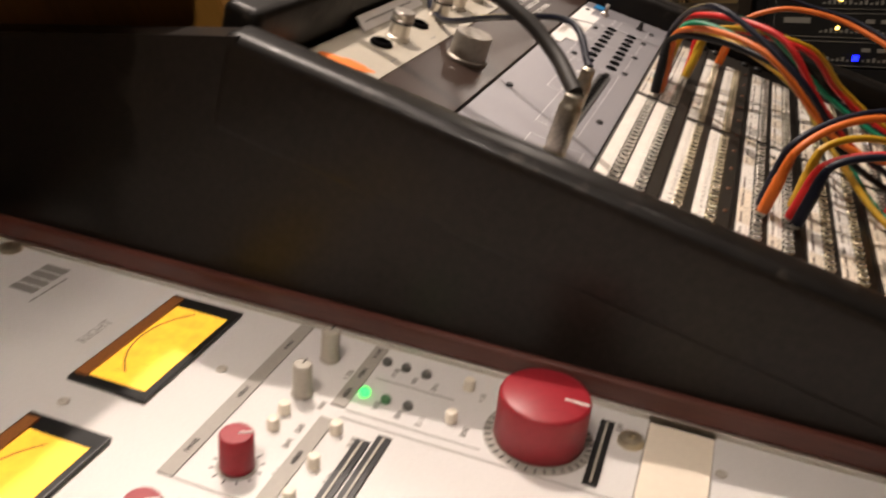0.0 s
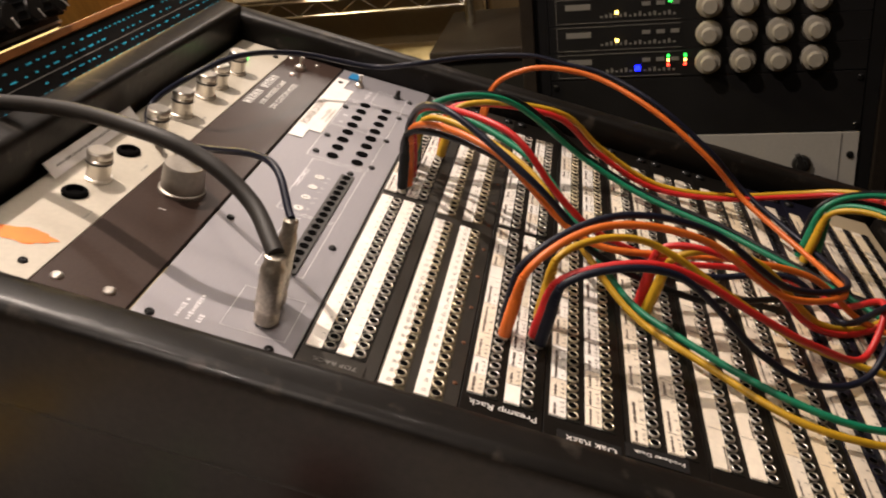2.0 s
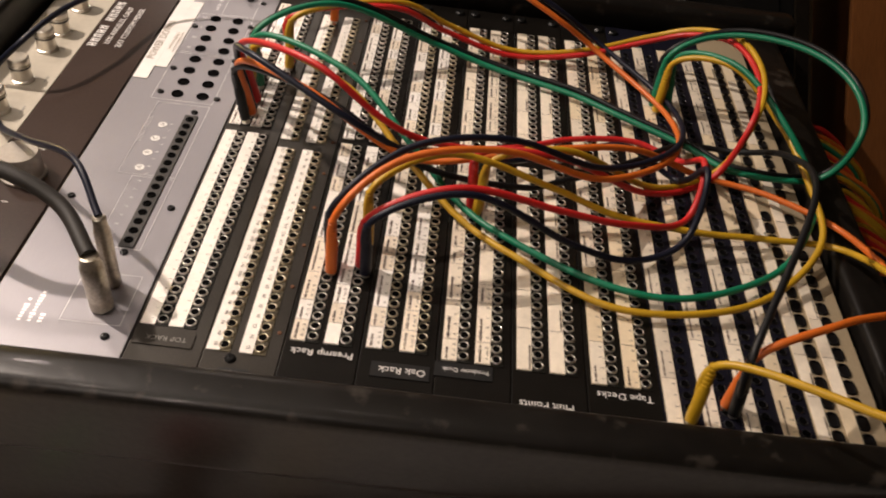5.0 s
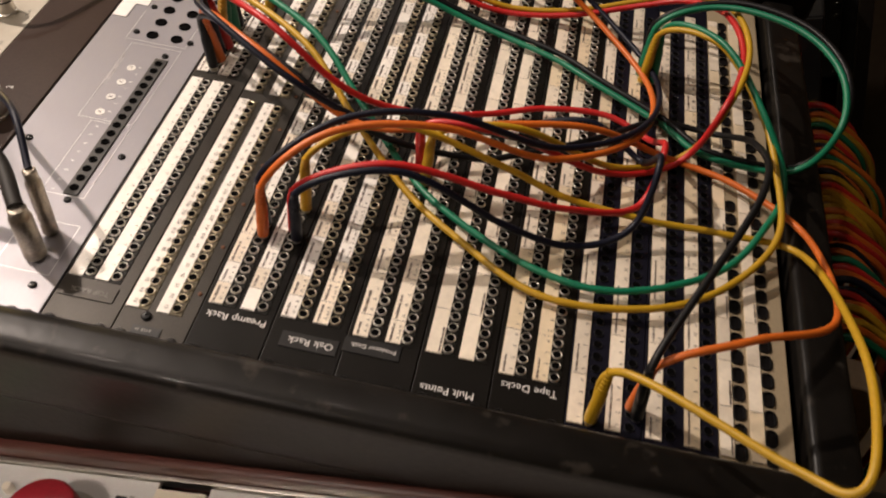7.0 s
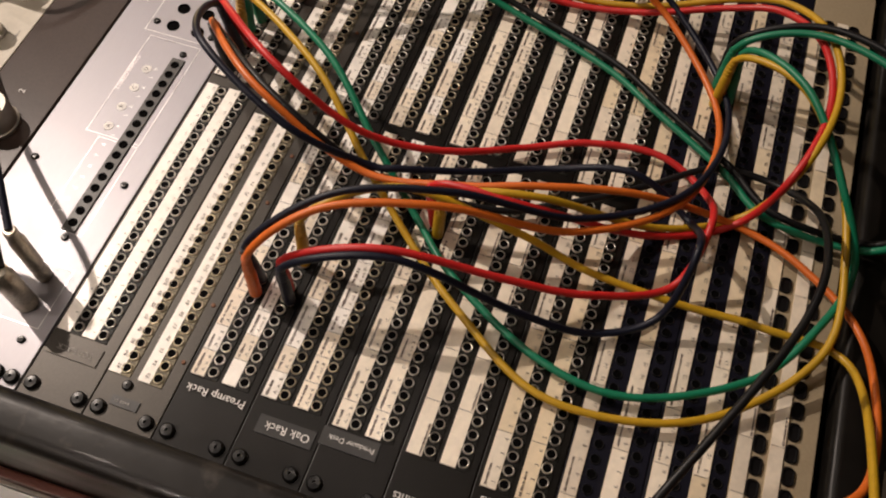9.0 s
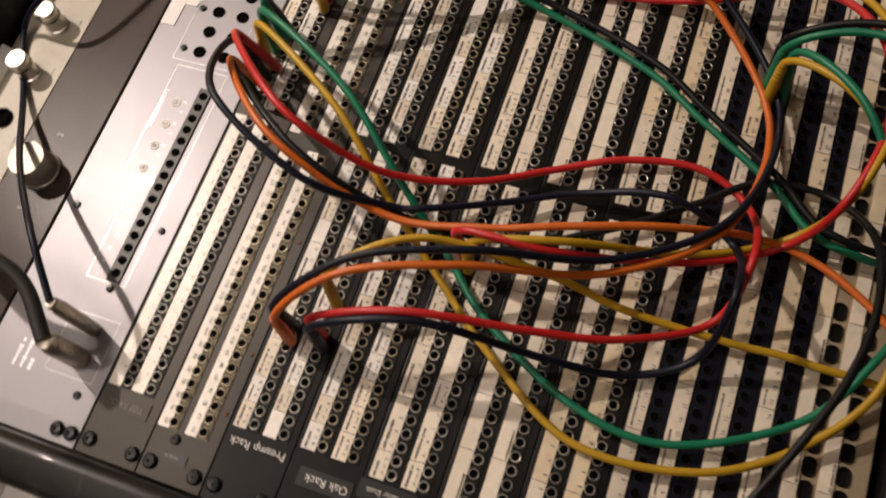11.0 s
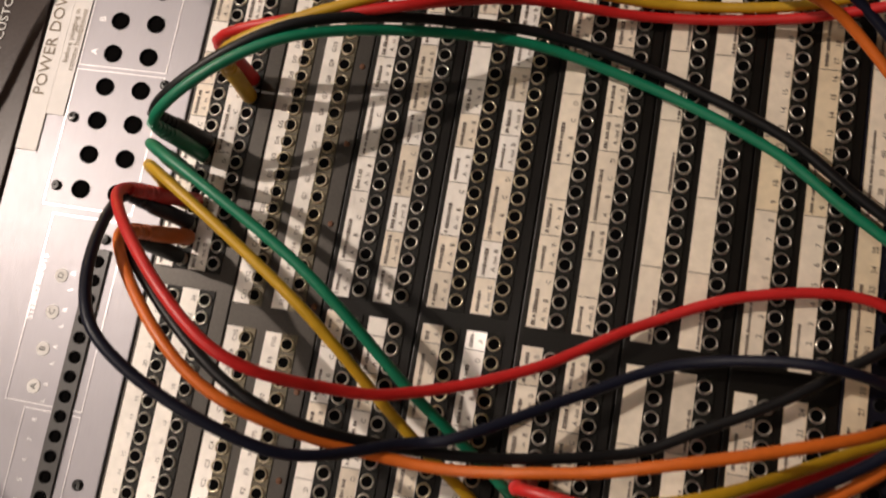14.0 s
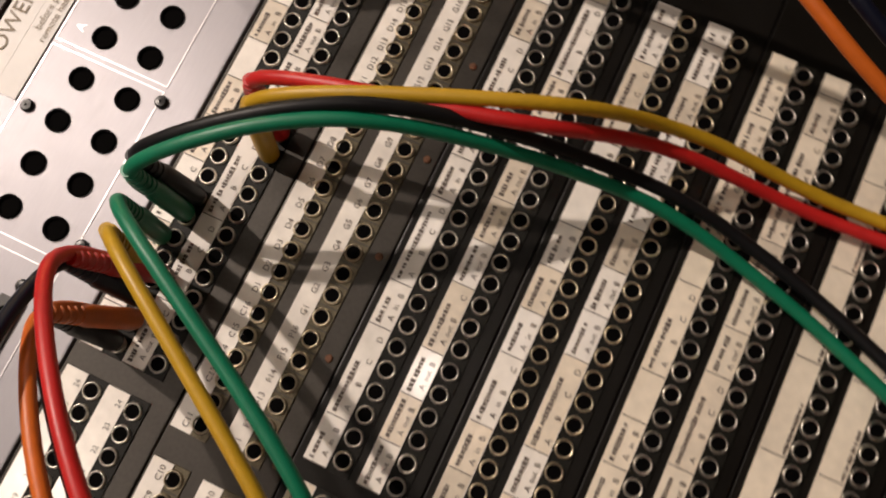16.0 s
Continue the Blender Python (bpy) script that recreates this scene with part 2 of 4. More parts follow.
def lathe(profile, seg=20, cap=True):
    """A turned body about z from (radius, height) pairs."""
    bm = bmesh.new()
    rings = []
    for r, z in profile:
        rings.append([bm.verts.new((r * math.cos(2 * math.pi * k / seg), r * math.sin(2 * math.pi * k / seg), z)) for k in range(seg)])
    for a, b in zip(rings, rings[1:]):
        for k in range(seg):
            bm.faces.new((a[k], a[(k + 1) % seg], b[(k + 1) % seg], b[k]))
    if cap:
        bm.faces.new(rings[-1])
        bm.faces.new(rings[0][::-1])
    bm.normal_update()
    return bm


def quad(bm, x0, x1, y0, y1, z, slot=0):
    f = bm.faces.new([bm.verts.new(p) for p in ((x0, y0, z), (x1, y0, z), (x1, y1, z), (x0, y1, z))])
    f.material_index = slot
    return f


def spline(points, per=10):
    p = [Vector(q) for q in points]
    p = [p[0] * 2 - p[1]] + p + [p[-1] * 2 - p[-2]]
    out = []
    for i in range(1, len(p) - 2):
        a, b, c, d = p[i - 1:i + 3]
        for k in range(per):
            f = k / per
            out.append(0.5 * ((2 * b) + (c - a) * f + (2 * a - 5 * b + 4 * c - d) * f * f + (3 * b - a - 3 * c + d) * f ** 3))
    out.append(p[-2])
    return out


def tube(path, radius, seg=10):
    """A round cord swept along a path of points."""
    bm = bmesh.new()
    rings, ref = [], None
    for i, q in enumerate(path):
        tan = (path[min(i + 1, len(path) - 1)] - path[max(i - 1, 0)]).normalized()
        if ref is None:
            ref = tan.orthogonal().normalized()
        ref = (ref - tan * ref.dot(tan)).normalized()
        side = tan.cross(ref)
        r = radius(i / (len(path) - 1)) if callable(radius) else radius
        rings.append([bm.verts.new(q + r * (math.cos(2 * math.pi * k / seg) * ref + math.sin(2 * math.pi * k / seg) * side)) for k in range(seg)])
    for a, b in zip(rings, rings[1:]):
        for k in range(seg):
            bm.faces.new((a[k], a[(k + 1) % seg], b[(k + 1) % seg], b[k]))
    bm.faces.new(rings[0][::-1])
    bm.faces.new(rings[-1])
    return bm


GLYPHS = {}


def glyph_mesh(text, size):
    if (text, size) not in GLYPHS:
        cu = bpy.data.curves.new("t", "FONT")
        cu.body, cu.size, cu.resolution_u, cu.align_x, cu.align_y = text, size, 2, "CENTER", "CENTER"
        ob = new("t", cu)
        GLYPHS[text, size] = bpy.data.meshes.new_from_object(ob)
        bpy.data.objects.remove(ob)
        bpy.data.curves.remove(cu)
    return GLYPHS[text, size]


def stamp(bm, text, size, m):
    """Adds flat lettering in pose m to a mesh in the making."""
    own = bmesh.new()
    own.from_mesh(glyph_mesh(text, size))
    return join(bm, own, m)


def marks(bm, x, y, length, across, z, rng, along="y", stroke=0.0009, gap=0.55):
    """A run of small strokes the size of unreadable print."""
    s = 0.0
    while s < length - stroke:
        w = stroke * rng.uniform(0.6, 1.3)
        h = across * rng.uniform(0.55, 1.0)
        if along == "y":
            quad(bm, x - h / 2, x + h / 2, y + s, y + s + w, z)
        else:
            quad(bm, x + s, x + s + w, y - h / 2, y + h / 2, z)
        s += w + stroke * (gap if rng.random() > 0.15 else gap * 3.2)
    return bm


def screw_mesh(r, material):
    bm = lathe([(r, 0), (r, r * 0.35), (r * 0.75, r * 0.62), (r * 0.22, r * 0.66), (r * 0.2, r * 0.3)], 14)
    return mesh_of("screw", bm, material)


R90 = Matrix.Rotation(radians(90), 4, "Z")
R180 = Matrix.Rotation(radians(180), 4, "Z")
U = 0.04445
rng = random.Random(5)

# ---- the rack desk: rails, side boards ----
desk = thing("rack_desk", "black lacquered sloping rack desk with worn glossy rails", "desk")
XL, XR, YF = -0.198, 0.452, 0.4965


def rail(name, x0, x1, y0, y1, z0, z1, bevel=0.006):
    return part(name, box(x0, x1, y0, y1, z0, z1, bevel, seg=3), RAIL, desk, smooth=True)


bm = box(-0.204, 0.62, -0.0305, -0.0015, -0.032, 0.029, 0.009, seg=3)
bm.normal_update()
for f in bm.faces:
    if f.normal.y < -0.75:
        f.material_index = 1
part("near_rail", bm, (RAIL, SIDE), desk, smooth=True)
rail("far_rail", -0.215, 0.50, YF, YF + 0.028, -0.012, 0.026, 0.010)
rail("upper_rail", -0.222, XL, 0.0, YF, -0.012, 0.034, 0.006)
rail("lower_rail", XR, XR + 0.030, 0.0, YF, -0.014, 0.010, 0.006)
part("side_board", box(-0.245, 0.484, YF + 0.003, YF + 0.025, -0.42, -0.0125, 0.002), SIDE, desk)
bm = bmesh.new()
prof = [(-0.60, -0.42), (-0.60, -0.1235), (-0.24, 0.0115), (-0.205, 0.0245), (-0.1935, 0.0285), (-0.1925, -0.0125), (0.66, -0.0125), (0.66, -0.42)]
for v in (-0.0300, -0.006):
    bm.faces.new([bm.verts.new((a, v, b)) for a, b in prof])
bm.verts.ensure_lookup_table()
n = len(prof)
for k in range(n):
    bm.faces.new((bm.verts[k], bm.verts[(k + 1) % n], bm.verts[n + (k + 1) % n], bm.verts[n + k]))
bmesh.ops.recalc_face_normals(bm, faces=bm.faces[:])
part("side_board", bm, SIDE, desk)
part("well_floor", box(-0.2, 0.47, 0.0, YF, -0.42, -0.40), BLACK_FACE, desk)
part("back_board", box(-0.64, -0.62, -0.03, YF + 0.03, -0.42, -0.14), SIDE, desk)
part("front_board", box(XR + 0.004, XR + 0.026, 0.0, YF, -0.40, -0.0145), SIDE, desk)

# ---- patch bays ----
JP = 0.00838


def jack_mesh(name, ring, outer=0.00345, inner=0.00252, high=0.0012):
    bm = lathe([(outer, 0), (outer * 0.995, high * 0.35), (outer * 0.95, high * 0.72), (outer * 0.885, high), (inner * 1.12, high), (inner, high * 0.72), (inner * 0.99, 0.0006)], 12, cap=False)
    # shallow floor and inner wall coloured as shade, in place of real depth
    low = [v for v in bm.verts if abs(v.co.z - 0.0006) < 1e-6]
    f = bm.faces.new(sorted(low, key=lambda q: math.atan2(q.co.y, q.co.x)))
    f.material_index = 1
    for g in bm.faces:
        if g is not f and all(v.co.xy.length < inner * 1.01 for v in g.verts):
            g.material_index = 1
    me = mesh_of(name, bm, (ring, HOLE_SHADE))
    me.shade_smooth()
    me.set_sharp_from_angle(angle=radians(60))
    return me


def oval_jack_mesh(half_x=0.0038, half_y=0.0057, r=0.0033):
    """A rounded black socket with a sunk throat, standing upright in the strip."""
    def ring(bm, grow, z):
        out = []
        for cx, cy, a0 in ((1, 1, 0), (-1, 1, 90), (-1, -1, 180), (1, -1, 270)):
            for k in range(5):
                t = radians(a0 + k * 22.5)
                out.append(bm.verts.new((cx * (half_x - r) + (r + grow) * math.cos(t), cy * (half_y - r) + (r + grow) * math.sin(t), z)))
        return out
    bm = bmesh.new()
    rings = [ring(bm, 0.0, 0.0), ring(bm, 0.0, 0.0010), ring(bm, -0.0004, 0.0015), ring(bm, -0.0011, 0.0015), ring(bm, -0.0014, 0.0004)]
    for p, q in zip(rings, rings[1:]):
        for k in range(len(p)):
            n = (k + 1) % len(p)
            bm.faces.new((p[k], p[n], q[n], q[k]))
    bm.faces.new(rings[-1])
    bm.normal_update()
    return mesh_of("jack", bm, (DARK_SOCKET,))


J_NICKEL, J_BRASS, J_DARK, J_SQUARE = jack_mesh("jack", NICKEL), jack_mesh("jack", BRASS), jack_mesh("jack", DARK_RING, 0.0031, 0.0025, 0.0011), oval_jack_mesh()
SCREW_M = screw_mesh(0.0046, SCREW_BLACK)
SCREW_S = screw_mesh(0.0026, SCREW_BLACK)
RUSTY = screw_mesh(0.0014, RUST)


def code_of(row, j):
    return ("BCD", "EFG")[row][min(2, (j + 2) // 16)] + str((j + 2) % 16 + 1)


def label_strip(bay, x0, x1, y0, y1, style, row, first, stock):
    card = part("label_strip", box(x0, x1, y0, y1, 0.0003, 0.0011), stock, bay, "white printed card label" if stock is PAPER else "cream printed card label")
    ink = bmesh.new()
    z, mid, wide = 0.0015, (x0 + x1) / 2, x1 - x0
    n = int((y1 - y0) / JP + 0.3)
    step = (y1 - y0) / n
    k = 0
    while k < n:
        span = {"codes": 1, "blocks": rng.choice((2, 2, 4)), "mult": 4, "digits": rng.choice((4, 8)), "plain": 8}[style]
        yk = y0 + k * step
        if style == "blocks" and span == 4 and rng.random() < 0.5:
            span = 3
        blank = False
        if style in ("blocks", "digits", "mult"):
            y2 = min(y0 + (k + span) * step, y1)
            pick = rng.random()
            if pick < 0.62:
                paper_kind = PAPER_OLD if pick < 0.34 else PAPER_NEW if stock is PAPER else PAPER_CREAM
                part("label", box(x0 + 0.0001, x1 - 0.0001 - rng.uniform(0, 0.0004), yk + 0.0002, y2 - 0.0002, 0.0011, 0.00125), paper_kind, card)
            blank = style == "blocks" and pick > 0.94
        if style in ("blocks", "mult", "digits"):
            quad(ink, x0 + 0.0003, x1 - 0.0003, yk - 0.00018, yk + 0.00018, z)
        for j in range(k, k if blank else min(n, k + span)):
            yj = y0 + (j + 0.5) * step
            if style == "digits":
                stamp(ink, str(first + j), 0.0034, Matrix.Translation((x1 - 0.0022, yj, z)) @ R90)
            elif style == "codes":
                stamp(ink, code_of(row, first + j), 0.0032, Matrix.Translation((mid + 0.001, yj, z)) @ R90)
            elif style == "plain":
                stamp(ink, str(first + j), 0.0028, Matrix.Translation((x1 - 0.002, yj, z)) @ R90)
            elif style == "blocks":
                stamp(ink, "ABCD"[j - k], 0.0030, Matrix.Translation((x1 - 0.0022, yj, z)) @ R90)
                if j == k and span < 4 and k + 1 < n:
                    stamp(ink, ("in", "out")[row], 0.0028, Matrix.Translation((x1 - 0.0022, yj + step * 0.5, z)) @ R90)
        run = min(span, n - k) * step
        if style == "blocks" and not blank:
            marks(ink, x0 + wide * 0.30, yk + 0.0012, run * rng.uniform(0.55, 0.85), 0.0019, z, rng, stroke=0.0011, gap=0.28)

        elif style == "mult" and rng.random() < 0.5:
            marks(ink, x1 - 0.0014, yk + 0.0010, run * 0.55, 0.0015, z, rng, stroke=0.0009, gap=0.28)
        elif style == "digits" and rng.random() < 0.7:
            marks(ink, x0 + wide * 0.28, yk + 0.0015, run * rng.uniform(0.3, 0.6), 0.0015, z, rng, stroke=0.0009, gap=0.28)
        k += span
    tagged(part("print", ink, LABEL_INK if style != "plain" else INK_GREY, card), kind="stuff")


BAYS = [
    # title, face, ring, start of the near half, start of the far half or 0, style below, style above
    ("TOP RACK", BAY_GREY, J_NICKEL, 0.0495, 0.2601, "plain", "blocks"),
    ("", BAY_GREY, J_BRASS, 0.0356, 0.2484, "codes", "codes"),
    ("Preamp Rack", BAY_BLACK, J_NICKEL, 0.0499, 0.2584, "blocks", "blocks"),
    ("Oak Rack", BAY_BLACK, J_BRASS, 0.0508, 0.2600, "blocks", "blocks"),
    ("Producer Desk", BAY_BLACK, J_NICKEL, 0.0480, 0.2580, "blocks", "blocks"),
    ("Mult Points", BAY_BLACK, J_NICKEL, 0.0473, 0.2588, "mult", "mult"),
    ("Tape Decks", BAY_BLACK, J_NICKEL, 0.0430, 0.2566, "digits", "digits"),
    ("Tools", BAY_NAVY, J_DARK, 0.0200, 0, "digits", "digits"),
    ("Ins", BAY_NAVY, J_DARK, 0.0200, 0, "digits", "digits"),
    ("", BAY_BEIGE, J_SQUARE, 0.0160, 0, "mult", "mult"),
]
TITLE_AT = {"TOP RACK": (0.0206, 0.0350), "Preamp Rack": (0.0236, 0.0374), "Oak Rack": (0.0264, 0.0310), "Producer Desk": (0.0180, 0.0366), "Mult Points": (0.0206, 0.0180), "Tape Decks": (0.0222, 0.0312), "Tools": (0.0214, 0.0105), "Ins": (0.0200, 0.0090)}
# label width, then label and jack offsets of both columns
BAY_X = [i * U + d for i, d in enumerate((0.0, -0.0009, -0.0010, -0.0002, 0.0008, 0.0016, 0.0022, 0.0024, 0.0028, 0.0028, 0.0026))]
LAYOUT = {
    0: (0.0086, ((0.0022, 0.0145), (0.0190, 0.0311))),
    1: (0.0078, ((0.0014, 0.0112), (0.0205, 0.0318))),
    2: (0.0086, ((0.0032, 0.0160), (0.0233, 0.0360))),
    7: (0.0092, ((0.0012, 0.0155), (0.0232, 0.0375))),
    8: (0.0092, ((0.0020, 0.0160), (0.0242, 0.0382))),
    9: (0.0082, ((0.0004, 0.0126), (0.0185, 0.0306))),
}
for i, (title, face, jack, start, halves, low, high) in enumerate(BAYS):
    words = {BAY_GREY: "grey", BAY_BLACK: "black", BAY_NAVY: "blue-black", BAY_BEIGE: "beige"}[face]
    bay = thing("patch_bay", f"{words} patch bay with white label strips" + (f", titled {title}" if title else " and two jack rows"), "patch bay", "patch bays in the desk", Matrix.Translation((BAY_X[i], 0, 0)))
    part("face_plate", box(0.0003, BAY_X[i + 1] - BAY_X[i] - 0.0003, 0.0, 0.4940, -0.003, 0, 0.0005), face, bay)
    runs = ((start, 24), (halves, 24)) if halves else ((start, 24), (start + 24 * JP * 1.07, 24))
    pitch = JP if halves else JP * 1.07
    if jack is J_SQUARE:
        runs, pitch = ((0.0192, 16), (0.2500, 16)), 0.0134
    wide, cols = LAYOUT.get(i, (0.0092, ((0.0031, 0.0160), (0.0232, 0.0360))))
    for c, (lx, jx) in enumerate(cols):
        for h, (y0, count) in enumerate(runs):
            for j in range(count):
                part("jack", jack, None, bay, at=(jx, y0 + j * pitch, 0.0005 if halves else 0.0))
            if halves:
                ys = y0 - 0.0048
                ye = y0 + (count - 1) * pitch + 0.0048
                row = part("jack_strip", box(jx - 0.0042, jx + 0.0042, ys, ye, 0.0001, 0.0006, 0.0002), OLIVE_STRIP if i == 1 else JACK_STRIP, bay)
                if i == 1:
                    cut = bmesh.new()
                    for j in range(1, count):
                        quad(cut, jx - 0.0040, jx + 0.0040, y0 + (j - 0.5) * pitch - 0.0002, y0 + (j - 0.5) * pitch + 0.0002, 0.0008)
                    tagged(part("joint", cut, INK, row), kind="stuff")
            if halves or h == 0:
                end = y0 + (count - 1) * pitch if halves else 0.452
                # card stock goes from white through cream to buff towards the last bays
                label_strip(bay, lx, lx + wide, y0 - 0.0045, end + 0.0045, high if h else low, c, 1 + 24 * h if low == "plain" else 24 * h if low == "codes" else 1, PAPER if i < 4 else PAPER_CREAM if i < 6 else PAPER_BUFF)
    if i == 1:
        for k in range(11):
            part("screw", RUSTY, None, bay, at=(0.0405, 0.05 + k * 0.0395, 0))
        part("title_plate", box(0.0115, 0.0290, 0.0130, 0.0190, 0.0002, 0.0008), BLACK_PLASTIC, bay)
        small = bmesh.new()
        marks(small, 0.0140, 0.0160, 0.0100, 0.0020, 0.0011, rng, along="x", stroke=0.0010)
        tagged(part("print", small, INK_GREY, bay), kind="stuff")
        part("screw", SCREW_S, None, bay, at=Matrix.Translation((0.0165, 0.0262, 0)) @ Matrix.Scale(1.25, 4))
    if i == 9:
        part("title_plate", box(0.0150, 0.0300, 0.0030, 0.0078, 0.0002, 0.0009), BLACK_PLASTIC, bay)
        small = bmesh.new()
        marks(small, 0.0170, 0.0054, 0.0105, 0.0016, 0.0012, rng, along="x", stroke=0.0009)
        tagged(part("print", small, INK_GREY, bay), kind="stuff")
    if title:
        bm = bmesh.new()
        if title in ("Oak Rack", "Producer Desk", "TOP RACK"):
            tx, ty = TITLE_AT[title]
            plate = box(tx - 0.0185, tx + 0.016, ty - 0.0055, ty + 0.0055, 0.0002, 0.0009)
            part("title_plate", plate, BLACK_PLASTIC if title != "TOP RACK" else BAY_GREY, bay)
        tx, ty = TITLE_AT[title]
        stamp(bm, title, {"Producer Desk": 0.0045, "TOP RACK": 0.0050}.get(title, 0.0070), Matrix.Translation((tx, ty, 0.0012)) @ R180)
        part("title", bm, INK_WHITE if title != "TOP RACK" else INK_GREY, bay, "white printed title")
    for x in (0.0068, 0.0376):
        for y in (0.0095, 0.4830):
            if i < 9:
                part("screw", SCREW_M, None, bay, at=(x, y - (0.002 if i > 6 else 0), 0))

# ---- headphone panel of brushed aluminium ----
panel = thing("headphone_matrix", "brushed aluminium headphone matrix unit with rows of sockets", "audio panel")
part("face_plate", box(-0.0885, -0.0006, 0.0, 0.4940, -0.003, 0.0006, 0.0006), SILVER, panel)
strip = part("socket_strip", box(-0.0320, -0.0220, 0.1060, 0.2585, 0.0007, 0.0018, 0.0004), STRIP_GREY, panel, "black strip of sockets")
# panel sockets are coloured whole in the same painted hole shade
hole = mesh_of("socket", lathe([(0.0030, 0), (0.0030, 0.0008), (0.0026, 0.0010), (0.0018, 0.0010), (0.0018, 0.0004)], 12), HOLE_SHADE)
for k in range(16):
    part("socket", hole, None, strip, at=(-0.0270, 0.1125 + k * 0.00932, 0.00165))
sock = mesh_of("socket", lathe([(0.0047, 0), (0.0047, 0.0008), (0.0043, 0.0011), (0.0036, 0.0011), (0.0036, 0.0002)], 16), HOLE_SHADE)
for k in range(8):
    for x in (-0.0475, -0.0275):
        part("socket", sock, None, panel, at=(x - 0.0003 * (k - 3), 0.2867 + k * 0.0180, 0.0007))
for x, y in ((-0.0600, 0.287), (-0.0605, 0.323), (-0.0625, 0.395), (-0.0105, 0.149), (-0.0265, 0.1015), (-0.0265, 0.2635), (-0.0905 + 0.012, 0.150), (-0.0138, 0.0310), (-0.0790, 0.0330), (-0.0145, 0.285), (-0.0150, 0.345), (-0.0155, 0.405), (-0.0140, 0.452), (-0.082, 0.452)):
    part("screw", SCREW_S, None, panel, at=(x, y, 0.0007))
for x in (-0.006, -0.016):
    part("screw", SCREW_M, None, panel, at=(x, 0.0085, 0.0007))
paper_bm = box(-0.0878, -0.0760, 0.303, 0.464, 0.0008, 0.0014)
box(-0.0760, -0.0660, 0.323, 0.4390, 0.0008, 0.0013, bm=paper_bm)
part("paper_label", paper_bm, TAPE_WHITE, panel, "white paper notice taped on the panel")
bm = bmesh.new()
stamp(bm, "POWER DOWN", 0.0092, Matrix.Translation((-0.0828, 0.365, 0.0017)) @ R90)
part("notice", bm, INK_TAN, panel, "printed power notice")
bm = bmesh.new()
for x, y, line in ((-0.0728, 0.366, "before plugging in"), (-0.0688, 0.364, "remote headphones")):
    stamp(bm, line, 0.0042, Matrix.Translation((x, y, 0.0017)) @ R90)
part("small_print", bm, INK_TAN, panel, "two small printed lines")
bm = bmesh.new()
stamp(bm, "STEREO INPUTS", 0.0046, Matrix.Translation((-0.0560, 0.236, 0.0009)) @ R90)
for k, ch in enumerate("ABCD"):
    disc = part("channel_mark", lathe([(0.0034, 0.0007), (0.0034, 0.0010)], 18), INK_WHITE, panel, "white round channel mark", at=(-0.0450, 0.189 + k * 0.0180, 0))
    letter = bmesh.new()
    stamp(letter, ch, 0.0044, Matrix.Translation((0, 0, 0.0012)) @ R90)
    part("letter", letter, INK, disc)
    stamp(bm, ch, 0.0052, Matrix.Translation((-0.0580, 0.359 + k * 0.0180, 0.0009)) @ R90)
    for d, side in ((-0.004, "L"), (0.004, "R")):
        stamp(bm, side, 0.0034, Matrix.Translation((-0.0385, 0.187 + k * 0.0180 + d, 0.0009)) @ R90)
for k in range(8):
    stamp(bm, str(8 - k), 0.0036, Matrix.Translation((-0.0400, 0.174 - k * 0.0093, 0.0009)) @ R90)


def frame_line(bm, x0, x1, y0, y1, w=0.0004, z=0.0009):
    quad(bm, x0, x1, y0, y0 + w, z)
    quad(bm, x0, x1, y1 - w, y1, z)
    quad(bm, x0, x0 + w, y0 + w, y1 - w, z)
    quad(bm, x1 - w, x1, y0 + w, y1 - w, z)


frame_line(bm, -0.065, -0.016, 0.277, 0.349)
frame_line(bm, -0.065, -0.016, 0.351, 0.420)
frame_line(bm, -0.046, -0.017, 0.422, 0.459)
for y in (0.430, 0.438, 0.446):
    marks(bm, -0.052, y, 0.005, 0.0040, 0.0009, rng, stroke=0.0012)
frame_line(bm, -0.058, -0.017, 0.181, 0.273)
frame_line(bm, -0.047, -0.017, 0.105, 0.179)
frame_line(bm, -0.044, -0.008, 0.040, 0.082)
for k, n in enumerate((0.018, 0.026, 0.010)):
    marks(bm, -0.066 + 0.006 * k, 0.036, n, 0.0035, 0.0009, rng, stroke=0.0016)
part("legend", bm, INK_FAINT, panel, "white printed legend lines")
part("toggle_switch", lathe([(0.0045, 0.0006), (0.0045, 0.003), (0.003, 0.004), (0.0022, 0.005), (0.0018, 0.010), (0.0024, 0.012)], 14), ALU, panel, smooth=True, at=(-0.065, 0.4575, 0))
part("small_switch", lathe([(0.0036, 0.0006), (0.0036, 0.0024), (0.0024, 0.0030), (0.0020, 0.0080), (0.0014, 0.0086)], 12), BLACK_PLASTIC, panel, "small black switch", smooth=True, at=(-0.027, 0.456, 0))
part("flag", box(-0.079, -0.068, 0.470, 0.486, 0.0008, 0.0022, 0.0004), BLUE_TAPE, panel, "blue tape flag")

# ---- mixer unit with cream strip and bronze strip ----
mixer = thing("line_mixer", "cream and dark bronze line mixer with aluminium knobs", "audio unit")
part("cream_plate", box(-0.194, -0.1432, 0.0, 0.4940, -0.003, 0.0008, 0.0006), CREAM, mixer)
part("bronze_plate", box(-0.1428, -0.0905, 0.0, 0.4940, -0.003, 0.0006, 0.0006), BROWN_BLACK, mixer)
